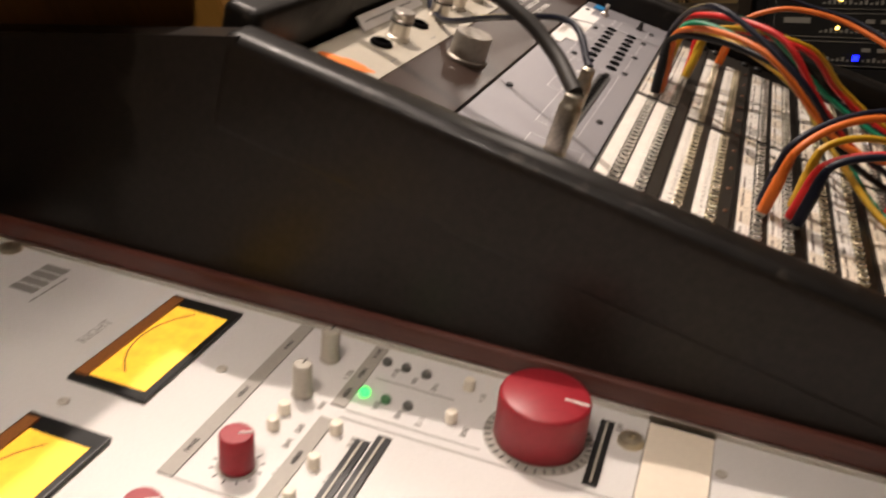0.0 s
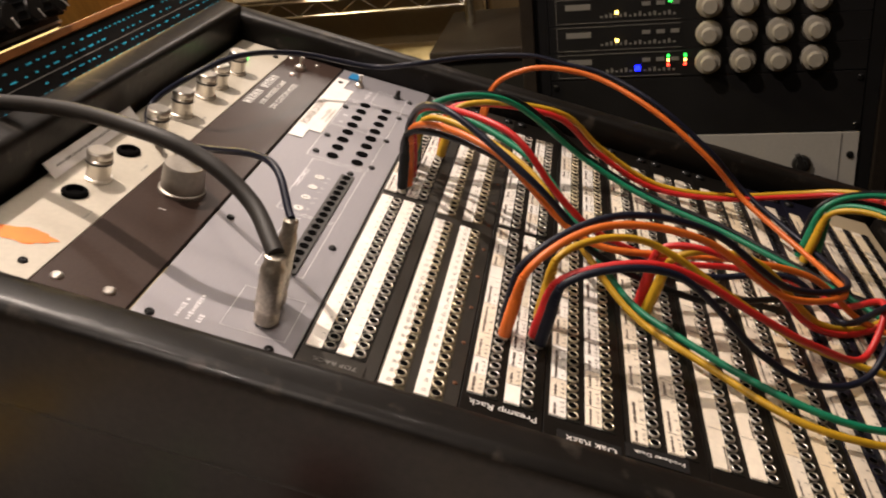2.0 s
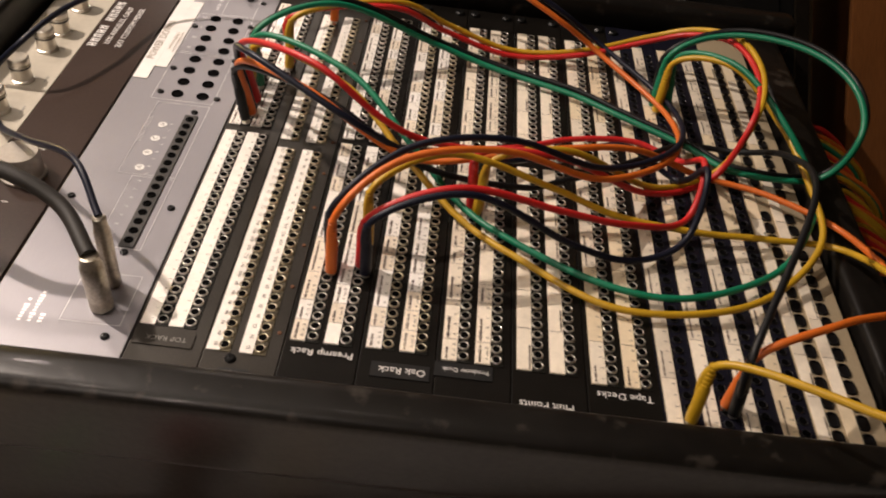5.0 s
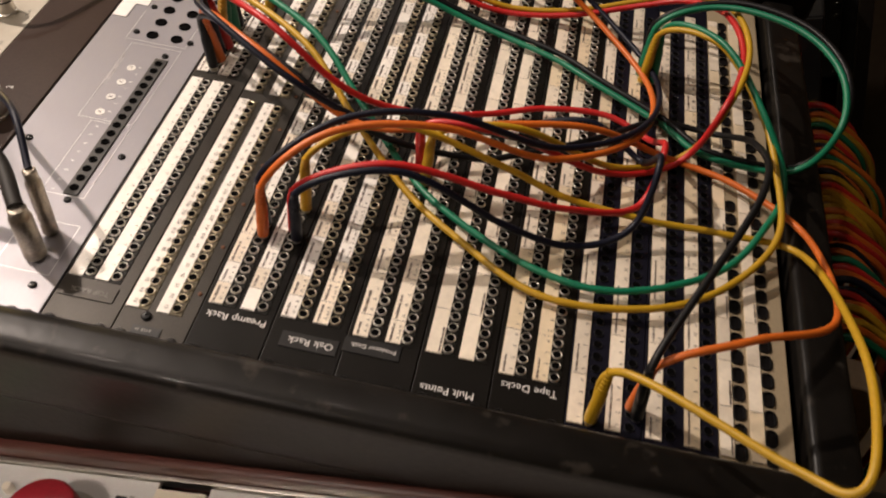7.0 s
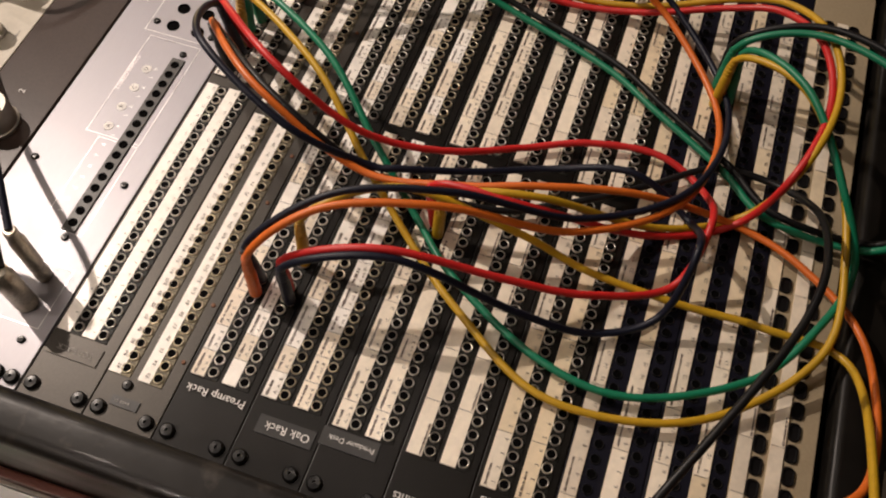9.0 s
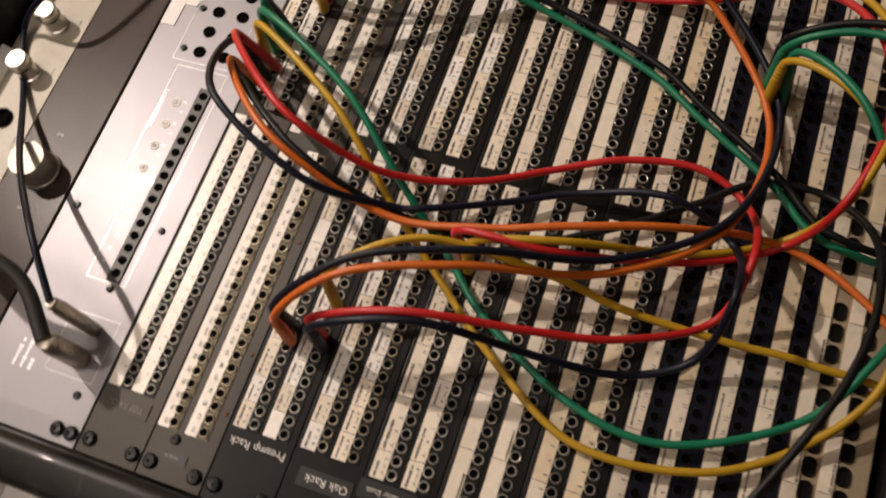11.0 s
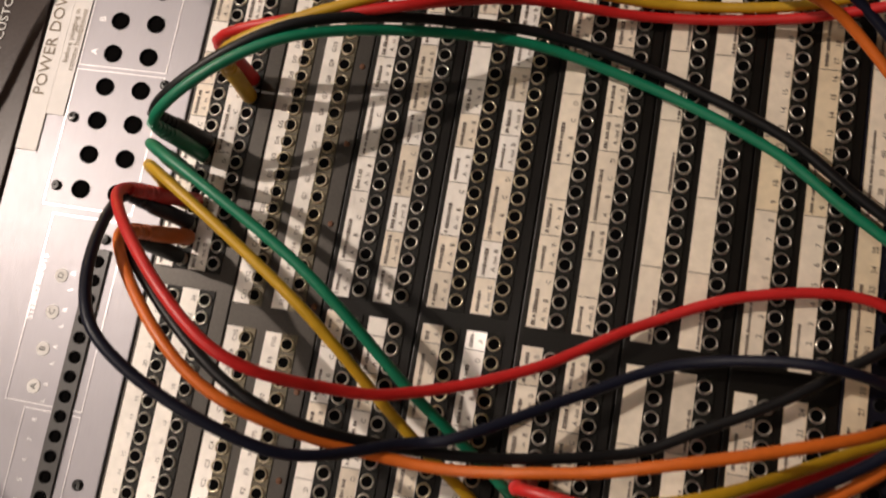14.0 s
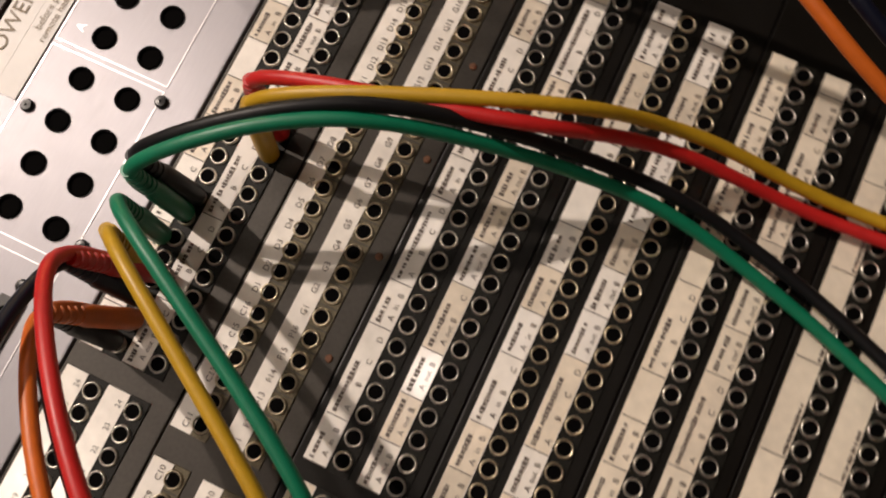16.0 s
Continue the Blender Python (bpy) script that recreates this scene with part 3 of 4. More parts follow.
knob = mesh_of("knob", lathe([(0.0088, 0), (0.0088, 0.002), (0.0076, 0.0025), (0.0076, 0.011), (0.0082, 0.012), (0.0082, 0.0145), (0.0076, 0.0152), (0.0082, 0.016), (0.0082, 0.0195), (0.0072, 0.0205)], 20), ALU)
for y in (0.150, 0.236, 0.280, 0.328, 0.357, 0.401):
    k = part("knob", knob, None, mixer, smooth=True, at=(-0.1665, y, 0.0008))
    part("ring", lathe([(0.0080, 0.0118), (0.0084, 0.0124), (0.0084, 0.0134), (0.0080, 0.0140)], 20, cap=False), BLACK_PLASTIC, k)
part("volume_knob", lathe([(0.0152, 0), (0.0152, 0.0022), (0.0138, 0.0030), (0.0134, 0.0185), (0.0128, 0.0200)], 32), DULL_ALU, mixer, "large turned aluminium knob", smooth=True, at=(-0.1175, 0.166, 0.0006))
for y in (0.1245, 0.196):
    part("socket", lathe([(0.0080, 0), (0.0080, 0.002), (0.0068, 0.003), (0.0052, 0.003), (0.0052, 0.0004)], 18), [HOLE_SHADE], mixer, at=(-0.1685, y, 0.0008))
    part("socket_nut", lathe([(0.0080, 0.0), (0.0080, 0.0018), (0.0068, 0.0028)], 6, cap=False), BRASS, mixer, at=(-0.1685, y, 0.0008))
part("light", lathe([(0.0018, 0), (0.0018, 0.002), (0.001, 0.003)], 10), LED["green"], mixer, "small green light", at=(-0.171, 0.441, 0.0008))
bm = bmesh.new()
rim = []
for k in range(44):
    t = 2 * math.pi * k / 44
    f = 1 + 0.10 * math.sin(5 * t + 1) + 0.06 * math.sin(9 * t) + rng.uniform(-0.04, 0.04)
    rim.append(bm.verts.new((-0.1690 + 0.0185 * f * math.cos(t), 0.0665 + 0.0078 * f * math.sin(t) + 0.0025 * math.cos(t), 0.0011)))
bm.faces.new(rim)
part("marker_patch", bm, ORANGE_MARK, mixer, "orange marker scribble")
bm = bmesh.new()
for k in range(11):
    if k != 5:
        y = 0.3425 + 0.0074 * k
        for d in (0.0, 0.0033):
            quad(bm, -0.1398, -0.1322, y + d, y + d + 0.0016, 0.0009)
        quad(bm, -0.1366 - 0.0016 * (k % 3), -0.1352 - 0.0016 * (k % 3), y + 0.0016, y + 0.0033, 0.0009)
tagged(part("maker_mark", bm, INK_WHITE, mixer), "maker's name as pale bars", kind="stuff")
bm = bmesh.new()
for z in (0.0009, 0.0012):
    stamp(bm, "LOS ANGELES, CALIF", 0.0066, Matrix.Translation((-0.1250 + z - 0.001, 0.381, z)) @ R90 @ Matrix.Diagonal((1.08, 1, 1, 1)))
part("place_line", bm, INK_WHITE, mixer, "pale printed line")
bm = bmesh.new()
for z in (0.0009, 0.0012):
    stamp(bm, "2X1 CUSTOM MIXER", 0.0070, Matrix.Translation((-0.1145 + z - 0.001, 0.379, z)) @ R90 @ Matrix.Diagonal((1.08, 1, 1, 1)))
part("model_line", bm, INK_WHITE, mixer, "pale printed line")
for ch, y in (("2", 0.196), ("1", 0.136)):
    bm = bmesh.new()
    stamp(bm, ch, 0.0070, Matrix.Translation((-0.1175, y, 0.0009)) @ R90)
    part("numeral", bm, INK_WHITE, mixer)
bm = bmesh.new()
for y in (0.10, 0.176, 0.235, 0.28):
    marks(bm, -0.150, y, 0.010, 0.0018, 0.0011, rng, stroke=0.0009)
tagged(part("print", bm, INK_GREY, mixer), kind="stuff")
for x, y in ((-0.186, 0.046), (-0.154, 0.044), (-0.185, 0.464), (-0.152, 0.470)):
    part("screw", SCREW_S, None, mixer, at=(x, y, 0.0008))
for x in (-0.133, -0.104):
    for y in (0.040,):
        part("screw", mesh_of("screw", lathe([(0.0036, 0), (0.0034, 0.0012), (0.0022, 0.0020)], 12), ALU), None, mixer, at=(x, y, 0.0006))
part("toggle_switch", lathe([(0.0055, 0), (0.0055, 0.003), (0.0032, 0.004), (0.0020, 0.005), (0.0018, 0.010), (0.0024, 0.0125)], 14), ALU, mixer, smooth=True, at=(-0.1235, 0.458, 0.0006))

for x, y in ((-0.1250, 0.437), (-0.1385, 0.480), (-0.1120, 0.480)):
    part("screw", mesh_of("screw", lathe([(0.0030, 0), (0.0028, 0.0012), (0.0018, 0.0018)], 12), ALU), None, mixer, at=(x, y, 0.0006))

paper = thing("paper_strip", "narrow white paper strip leaning on the upper rail", "paper")
bm = box(-0.0005, 0.0005, 0.134, 0.250, 0.0, 0.0118)
part("sheet", bm, TAPE_WHITE, paper, at=Matrix.Translation((-0.1860, 0, 0.0012)) @ Matrix.Rotation(radians(-48), 4, "Y"))
bm = bmesh.new()
marks(bm, 0.006, 0.142, 0.09, 0.0020, 0.0, rng, stroke=0.0014, gap=0.3)
line = part("print", bm, INK_GREY, paper, at=Matrix.Translation((-0.1860, 0, 0.0012)) @ Matrix.Rotation(radians(-48), 4, "Y") @ Matrix.Translation((0.0008, 0, 0)) @ Matrix.Rotation(radians(-90), 4, "Y"))
tagged(line, kind="stuff")

# ---- the console beside the desk ----
CON = Matrix.Translation((0, 0, -0.092)) @ Matrix.Rotation(-math.atan(0.22), 4, "Y")


console = thing("mixing_console", "off-white mixing console master section with lit meters", "mixing console", m=CON)
part("master_plate", box(-0.345, 0.0868, -0.75, -0.0405, -0.004, 0, 0.0008), CONSOLE, console)
part("side_plate", box(0.1205, 0.70, -0.75, -0.0405, -0.004, 0.0, 0.0008), CONSOLE, console)
part("filler_block", box(0.0872, 0.1200, -0.75, -0.0455, -0.004, 0.0022, 0.0008), CREAM_BLOCK, console, "cream filler block")
part("edge_strip", box(-0.60, 0.70, -0.0400, -0.0372, -0.006, 0.0030, 0.0006), ALU, console)
part("wood_trim", box(-0.60, 0.70, -0.0368, -0.0306, -0.03, 0.015, 0.002), WOOD_RED, console, "dark red wooden trim")
part("upper_plate", box(-0.60, -0.3455, -0.75, -0.0405, -0.010, -0.003, 0.0008), BLACK_FACE, console)
part("body", box(-0.60, 0.70, -0.75, -0.0405, -0.20, -0.0105), BLACK_FACE, console)


def meter(x0, x1, y0, y1):
    m = part("meter", box(x0, x1, y0, y1, 0.0006, 0.0030, 0.0006), BLACK_PLASTIC, console, "amber lit level meter in black frame")
    part("dial", box(x0 + 0.009, x1 - 0.0035, y0 + 0.006, y1 - 0.011, 0.0026, 0.0033), METER, m)
    bm = bmesh.new()
    cx, cy, r = x1 + 0.012, (y0 + y1) / 2, 0.047
    for k in range(24):
        a, b = radians(180 - 44 + k * 88 / 24), radians(180 - 44 + (k + 1) * 88 / 24)
        bm.faces.new([bm.verts.new((max(x0 + 0.0095, cx + q * math.cos(t)), cy + q * math.sin(t) * 0.95, 0.0036)) for q, t in ((r, a), (r + 0.0008, a), (r + 0.0008, b), (r, b))])
    part("scale", bm, INK, m)
    bm = bmesh.new()
    bm.faces.new([bm.verts.new(p) for p in ((cx - 0.016, cy - 0.012, 0.0038), (cx - 0.0155, cy - 0.0115, 0.0038), (cx - 0.041, cy - 0.0330, 0.0038), (cx - 0.0415, cy - 0.0335, 0.0038))])
    part("needle", bm, INK, m)
    part("shade", box(x0 + 0.002, x0 + 0.0088, y0 + 0.004, y1 - 0.004, 0.0030, 0.0042), WOOD, m)
    return m


meter(-0.197, -0.151, -0.1425, -0.0500)
meter(-0.193, -0.147, -0.268, -0.1715)
for x, y in ((-0.1335, -0.100), (-0.187, -0.157), (-0.152, -0.183), (0.125, -0.069), (0.092 - 0.006, -0.125)):
    part("screw", mesh_of("screw", lathe([(0.0030, 0), (0.0030, 0.0006), (0.0022, 0.0011), (0.0010, 0.0006)], 12), GREY_KNOB), None, console, at=(x, y, 0))
for x, y in ((-0.322, -0.047), (0.0800, -0.0640)):
    part("rack_screw", lathe([(0.0068, 0), (0.0068, 0.0010), (0.0058, 0.0032), (0.0020, 0.0036), (0.0016, 0.0016)], 18), BRASS, console, "brass rack screw", smooth=True, at=(x, y, 0))
for x, y0, y1 in ((-0.1125, -0.180, -0.042), (-0.0645, -0.102, -0.043), (-0.0645, -0.30, -0.113), (-0.108, -0.32, -0.192)):
    part("section_bar", box(x - 0.0040, x + 0.0040, y0, y1, 0.0003, 0.0009), CONSOLE_GREY, console)
    bm = bmesh.new()
    for f in (0.12, 0.45, 0.80):
        marks(bm, x, y0 + f * (y1 - y0), 0.010, 0.0028, 0.0012, rng, stroke=0.0011)
    tagged(part("print", bm, INK, console), kind="stuff")
bm = bmesh.new()
for x0, x1, y in ((-0.108, -0.068, -0.180), (-0.060, 0.012, -0.103), (-0.057, -0.012, -0.071), (-0.06, 0.085, -0.1095)):
    quad(bm, x0, x1, y - 0.0004, y + 0.0004, 0.0004)
for k, (x, y) in enumerate(((-0.330, -0.30), (-0.071, -0.073), (-0.072, -0.102), (-0.0735, -0.123), (-0.0735, -0.135), (-0.047, -0.090), (-0.034, -0.092), (-0.022, -0.093), (-0.049, -0.060), (-0.037, -0.061), (-0.025, -0.062), (0.001, -0.060), (0.001, -0.091), (-0.046, -0.122), (-0.045, -0.149), (0.073, -0.052), (-0.068, -0.155))):
    marks(bm, x, y - 0.006, 0.013 if k == 0 else 0.008, 0.0036, 0.0004, rng, stroke=0.0012)
tagged(part("print", bm, INK_GREY, console), kind="stuff")
bm = bmesh.new()
stamp(bm, "RIGHT", 0.0085, Matrix.Translation((-0.214, -0.100, 0.0005)) @ R90)
part("meter_title", bm, INK_GREY, console, "grey printed word")
bm = bmesh.new()
for k in range(4):
    box(-0.289, -0.272, -0.084 + k * 0.0085, -0.0775 + k * 0.0085, 0.0003, 0.0008, bm=bm)
for k in range(4):
    quad(bm, -0.2675, -0.2660, -0.092 + k * 0.008, -0.085 + k * 0.008, 0.0006)
part("badge", bm, INK_GREY, console, "grey outlined maker badge bars")
kn = lathe([(0.0052, 0), (0.0058, 0.001), (0.0052, 0.0025), (0.0050, 0.018), (0.0044, 0.019)], 20)
kn = mesh_of("knob", kn, GREY_KNOB)
for x, y in ((-0.0855, -0.1005), (-0.0865, -0.0660)):
    k = part("knob", kn, None, console, smooth=True, at=(x, y, 0))
    part("pointer", box(-0.0004, 0.0004, 0.001, 0.0047, 0.0188, 0.0194), INK, k)
part("dial_plate", lathe([(0.0280, 0.0001), (0.0280, 0.0004)], 40), CONSOLE_GREY, console, at=(0.0362, -0.0808, 0))
bm = bmesh.new()
for k in range(25):
    own = box(-0.00035, 0.00035, 0.0241, 0.0274, 0.0005, 0.0008)
    join(bm, own, Matrix.Rotation(radians(60 + k * 10), 4, "Z"))
tagged(part("dial_marks", bm, INK, console, at=(0.0362, -0.0808, 0)), kind="stuff")
big = part("monitor_knob", lathe([(0.0226, 0.0012), (0.0230, 0.002), (0.0228, 0.0250), (0.0222, 0.0265), (0.0208, 0.0273)], 48), RED_KNOB, console, "large red monitor level knob", smooth=True, at=(0.0362, -0.0808, 0))
part("pointer", box(0.0095, 0.0218, -0.0006, 0.0006, 0.0271, 0.0276), INK_WHITE, big, "white pointer line", at=Matrix.Rotation(radians(-2), 4, "Z"))
red = mesh_of("knob", lathe([(0.0082, 0.001), (0.0082, 0.002), (0.0079, 0.0185), (0.0072, 0.0195)], 28), RED_KNOB)
for x, y in ((-0.0865, -0.1615), (-0.0985, -0.213)):
    part("dial_plate", lathe([(0.0098, 0.0001), (0.0098, 0.0004)], 24), CONSOLE_GREY, console, at=(x, y, 0))
    k = part("knob", red, None, console, "small red knob", smooth=True, at=(x, y, 0))
    part("pointer", box(-0.0004, 0.0004, 0.0010, 0.0070, 0.0193, 0.0198), INK_WHITE, k, at=Matrix.Rotation(radians(-60), 4, "Z"))
    bm = bmesh.new()
    for j in range(11):
        join(bm, box(-0.0003, 0.0003, 0.0104, 0.0125, 0.0002, 0.0005), Matrix.Rotation(radians(30 + j * 30), 4, "Z"))
    tagged(part("dial_marks", bm, INK, console, at=(x, y, 0)), kind="stuff")
btn = mesh_of("button", lathe([(0.0032, 0), (0.0032, 0.0050), (0.0027, 0.0062), (0.0012, 0.0066)], 14), BUTTON)
for x, y in ((-0.0865, -0.1175), (-0.0855, -0.1305), (-0.0565, -0.1205), (-0.0555, -0.1465), (-0.0550, -0.171), (-0.0082, -0.0575), (-0.0082, -0.0875), (-0.055, -0.196)):
    part("button", btn, None, console, smooth=True, at=(x, y, 0))
lm = {k: mesh_of("light", lathe([(0.0027, 0), (0.0027, 0.0022), (0.0020, 0.0032), (0.0008, 0.0036)], 14), LED[k]) for k in ("green", "dark_green", "dark")}
for x, y, k in ((-0.0565, -0.0862, "green"), (-0.0442, -0.0872, "dark_green"), (-0.0318, -0.0872, "dark"), (-0.0565, -0.0555, "dark"), (-0.0450, -0.0562, "dark"), (-0.0328, -0.0572, "dark")):
    part("light", lm[k], None, console, at=(x, y, 0))
for x, y0, y1 in ((0.0665, -0.105, -0.0525), (-0.0330, -0.32, -0.114), (-0.0415, -0.32, -0.121)):
    s = part("fader_slot", box(x - 0.0036, x + 0.0036, y0, y1, 0.0002, 0.0010, 0.0003), BLACK_PLASTIC, console, "black fader slot")
    part("slot_rail", box(x - 0.0006, x + 0.0006, y0 + 0.002, y1 - 0.002, 0.0010, 0.0016), GREY_KNOB, s)

# ---- units above the desk ----
FACE = Matrix.Translation((-0.225, 0, 0.0)) @ Matrix.Rotation(radians(48), 4, "Y")
eq = thing("dynamics_unit", "black outboard unit with rows of small cyan print and wooden cheeks", "audio unit", m=FACE)
part("face_plate", box(-0.0505, -0.002, 0.0425, 0.56, -0.02, 0.0, 0.001), BLACK_FACE, eq)
for y0 in (0.028, 0.5605):
    bm = bmesh.new()
    side = [FACE.inverted() @ Vector(p) for p in ((-0.224, y0, -0.004), (-0.256, y0, 0.046), (-0.44, y0, -0.006), (-0.42, y0, -0.070))]
    ring = [[bm.verts.new(p + Vector((0, d, 0))) for p in side] for d in (0, 0.0135)]
    bm.faces.new(ring[0])
    bm.faces.new(ring[1][::-1])
    for k in range(4):
        bm.faces.new((ring[0][k], ring[1][k], ring[1][(k + 1) % 4], ring[0][(k + 1) % 4]))
    bmesh.ops.recalc_face_normals(bm, faces=bm.faces[:])
    bmesh.ops.bevel(bm, geom=bm.edges[:], offset=0.0015, segments=2, affect="EDGES")
    part("cheek", bm, HONEY, eq, "honey-coloured wooden cheek")
part("top_strip", box(-0.0570, -0.0510, 0.0425, 0.56, -0.12, 0.002, 0.001), WOOD, eq, "brown wooden strip")
part("body", box(-0.0505, -0.002, 0.0425, 0.56, -0.12, -0.021), BLACK_FACE, eq)
bm = bmesh.new()
for r, x in enumerate((-0.0075, -0.0135, -0.0215, -0.0275, -0.0370, -0.0440)):
    y = 0.115
    while y < 0.545:
        n = rng.choice((0.003, 0.004, 0.007))
        if rng.random() < 0.8:
            quad(bm, x - 0.0006, x + 0.0006, y, y + n, 0.0008)
        y += n + rng.choice((0.004, 0.006, 0.010))
part("print", bm, CYAN, eq, "rows of faintly glowing cyan printed bars")
for x in (-0.0175, -0.0325):
    bm = bmesh.new()
    quad(bm, x - 0.0003, x + 0.0004, 0.10, 0.55, 0.0008)
    part("rule_line", bm, INK_GREY, eq)
sk = mesh_of("knob", lathe([(0.0032, 0), (0.0030, 0.006), (0.0024, 0.0066)], 16), BUTTON)
for x, y in ((-0.012, 0.098), (-0.030, 0.075), (-0.042, 0.092)):
    part("knob", sk, None, eq, smooth=True, at=(x, y, 0.0))
sk = mesh_of("switch", lathe([(0.0022, 0), (0.0022, 0.005), (0.0014, 0.006)], 10), ALU)
for k in range(14):
    part("switch", sk, None, eq, at=(-0.0175, 0.14 + k * 0.029, 0))

KU = Matrix.Translation((-0.278, 0, 0.050)) @ Matrix.Rotation(radians(62), 4, "Y")
ku = thing("knob_unit", "black unit with rows of large ribbed black knobs", "audio unit", m=KU)
part("face_plate", box(-0.092, 0.014, -0.12, 0.295, -0.02, 0.0, 0.002), BLACK_FACE, ku)
part("body", box(-0.092, 0.0, -0.12, 0.300, -0.14, -0.021), BLACK_FACE, ku)
part("edge_line", box(0.009, 0.011, -0.11, 0.295, 0.0004, 0.001), INK_GREY, ku)
rib = lathe([(0.0125, 0), (0.0120, 0.002), (0.0100, 0.0026), (0.0100, 0.0030), (0.0100, 0.0155), (0.0096, 0.0160), (0.0088, 0.0175)], 36)
for v in rib.verts:
    if 0.0028 < v.co.z < 0.0158 and round(math.degrees(math.atan2(v.co.y, v.co.x)) / 10) % 3 == 0:
        v.co.x, v.co.y = v.co.x * 1.16, v.co.y * 1.16
rib = mesh_of("knob", rib, BLACK_PLASTIC)
for r in range(3):
    for c in range(13):
        k = part("knob", rib, None, ku, at=(-0.007 - r * 0.029, -0.10 + c * 0.0315, 0))
        part("pointer", box(-0.0006, 0.0006, 0.002, 0.010, 0.0176, 0.0182), INK_WHITE, k, at=Matrix.Rotation(rng.uniform(0, 6), 4, "Z"))

# ---- equipment rack behind ----
RACK = Matrix.Translation((0.631, 1.055, -0.046)) @ Matrix.Rotation(radians(-20.5), 4, "Y") @ Matrix.Rotation(-0.091, 4, "Z")
cab = thing("rack_cabinet", "tall dark equipment rack frame", "rack", m=RACK)
part("rail", box(-0.505, -0.4835, 0.002, 0.03, -0.95, 0.62, 0.001), BLACK_FACE, cab)
part("rail", box(0.0010, 0.0225, 0.002, 0.03, -0.95, 0.62, 0.001), BLACK_FACE, cab)
part("side_panel", box(0.0230, 0.045, -0.01, 0.45, -0.95, 0.62, 0.002), SIDE, cab)
part("side_panel", box(-0.528, -0.5055, -0.01, 0.45, -0.95, 0.62, 0.002), SIDE, cab)
part("back_panel", box(-0.505, 0.0225, 0.43, 0.45, -0.95, 0.62), SIDE, cab)
RX = Matrix.Rotation(radians(90), 4, "X")
bigk = mesh_of("knob", lathe([(0.0205, 0), (0.0205, 0.002), (0.0190, 0.004), (0.0182, 0.010), (0.0120, 0.0115), (0.0118, 0.021), (0.0105, 0.0225)], 24), RACK_KNOB)
for k, zr in enumerate((0.1225, 0.1670, 0.2115, 0.2560, 0.3005)):
    unit = thing("preamp_unit", "black one-unit rack preamp with four pale grey knobs", "audio unit", "preamps in the rack", RACK @ Matrix.Translation((0, 0, zr)))
    part("face_plate", box(-0.4826, 0.0, 0.0, 0.0018, -0.0218, 0.0218, 0.0004), BLACK_FACE, unit)
    part("body", box(-0.46, -0.02, 0.0022, 0.26, -0.0208, 0.0208), BLACK_FACE, unit)
    for c in range(4):
        part("knob", bigk, None, unit, smooth=True, at=Matrix.Translation((-0.233 + c * 0.052, 0, 0)) @ RX)
    b = bmesh.new()
    for (x0, x1, z0, z1) in ((-0.47, -0.275, 0.0185, 0.0192), (-0.47, -0.275, -0.0192, -0.0185), (-0.47, -0.4693, -0.0185, 0.0185), (-0.455, -0.415, 0.002, 0.011)):
        box(x0, x1, -0.0006, 0.0, z0, z1, bm=b)
    for c in range(16):
        box(-0.40 + c * 0.0075, -0.396 + c * 0.0075, -0.0006, 0, -0.012, -0.009 + 0.002 * (c % 3), bm=b)
    for c in range(3):
        box(-0.335 + c * 0.022, -0.322 + c * 0.022, -0.0012, 0, 0.004, 0.010, bm=b)
    tagged(part("print", b, RACK_PRINT, unit), "grey printed lines", kind="stuff")
    led = lambda colour, x, z, s=0.0028: part("light", box(x - s, x + s, -0.003, 0, z - s, z + s, 0.0008), LED[colour], unit)
    if k == 0:
        led("blue", -0.342, -0.006, 0.0042)
        for x in (-0.294, -0.268):
            led("green", x, 0.012, 0.0022)
            led("amber", x, 0.005, 0.0020)
            led("red", x, -0.002, 0.0020)
    elif k < 3:
        led("amber", -0.374, -0.004, 0.0026)
        if k == 2:
            led("green", -0.292, 0.010, 0.0026)
    else:
        led("amber", -0.374, -0.004, 0.0024)
for z0, z1 in ((0.002, 0.0985), (-0.2680, -0.1340), (-0.40, -0.27)):
    blank = thing("blank_panel", "plain black rack blanking panel", "panel", "blanking panels", RACK)
    part("face_plate", box(-0.4826, 0.0, 0.0, 0.002, z0, z1, 0.0004), BLACK_FACE, blank)
    for x in (-0.475, -0.0076):
        for z in (z0 + 0.010, z1 - 0.010):
            part("screw", SCREW_M, None, blank, at=Matrix.Translation((x, 0, z)) @ RX)
comp = thing("compressor_unit", "pale grey valve compressor with amber meter and black knobs", "audio unit", m=RACK)
part("face_plate", box(-0.4826, 0.0, -0.0022, 0.0, -0.133, 0.0, 0.0008), GREY_FACE, comp)
part("body", box(-0.45, -0.03, 0.002, 0.25, -0.13, -0.003), BLACK_FACE, comp)
fr = part("meter_frame", box(-0.305, -0.182, -0.0062, -0.0024, -0.108, -0.030, 0.001), BLACK_PLASTIC, comp)
part("meter_window", box(-0.296, -0.191, -0.0070, -0.0063, -0.100, -0.038), AMBER, fr, "dim amber meter window")
chick = bmesh.new()
join(chick, lathe([(0.0150, 0), (0.0145, 0.006), (0.0095, 0.008), (0.0085, 0.014)], 18))
box(-0.004, 0.004, -0.004, 0.020, 0.004, 0.015, 0.001, bm=chick)
chick = mesh_of("knob", chick, BLACK_PLASTIC)
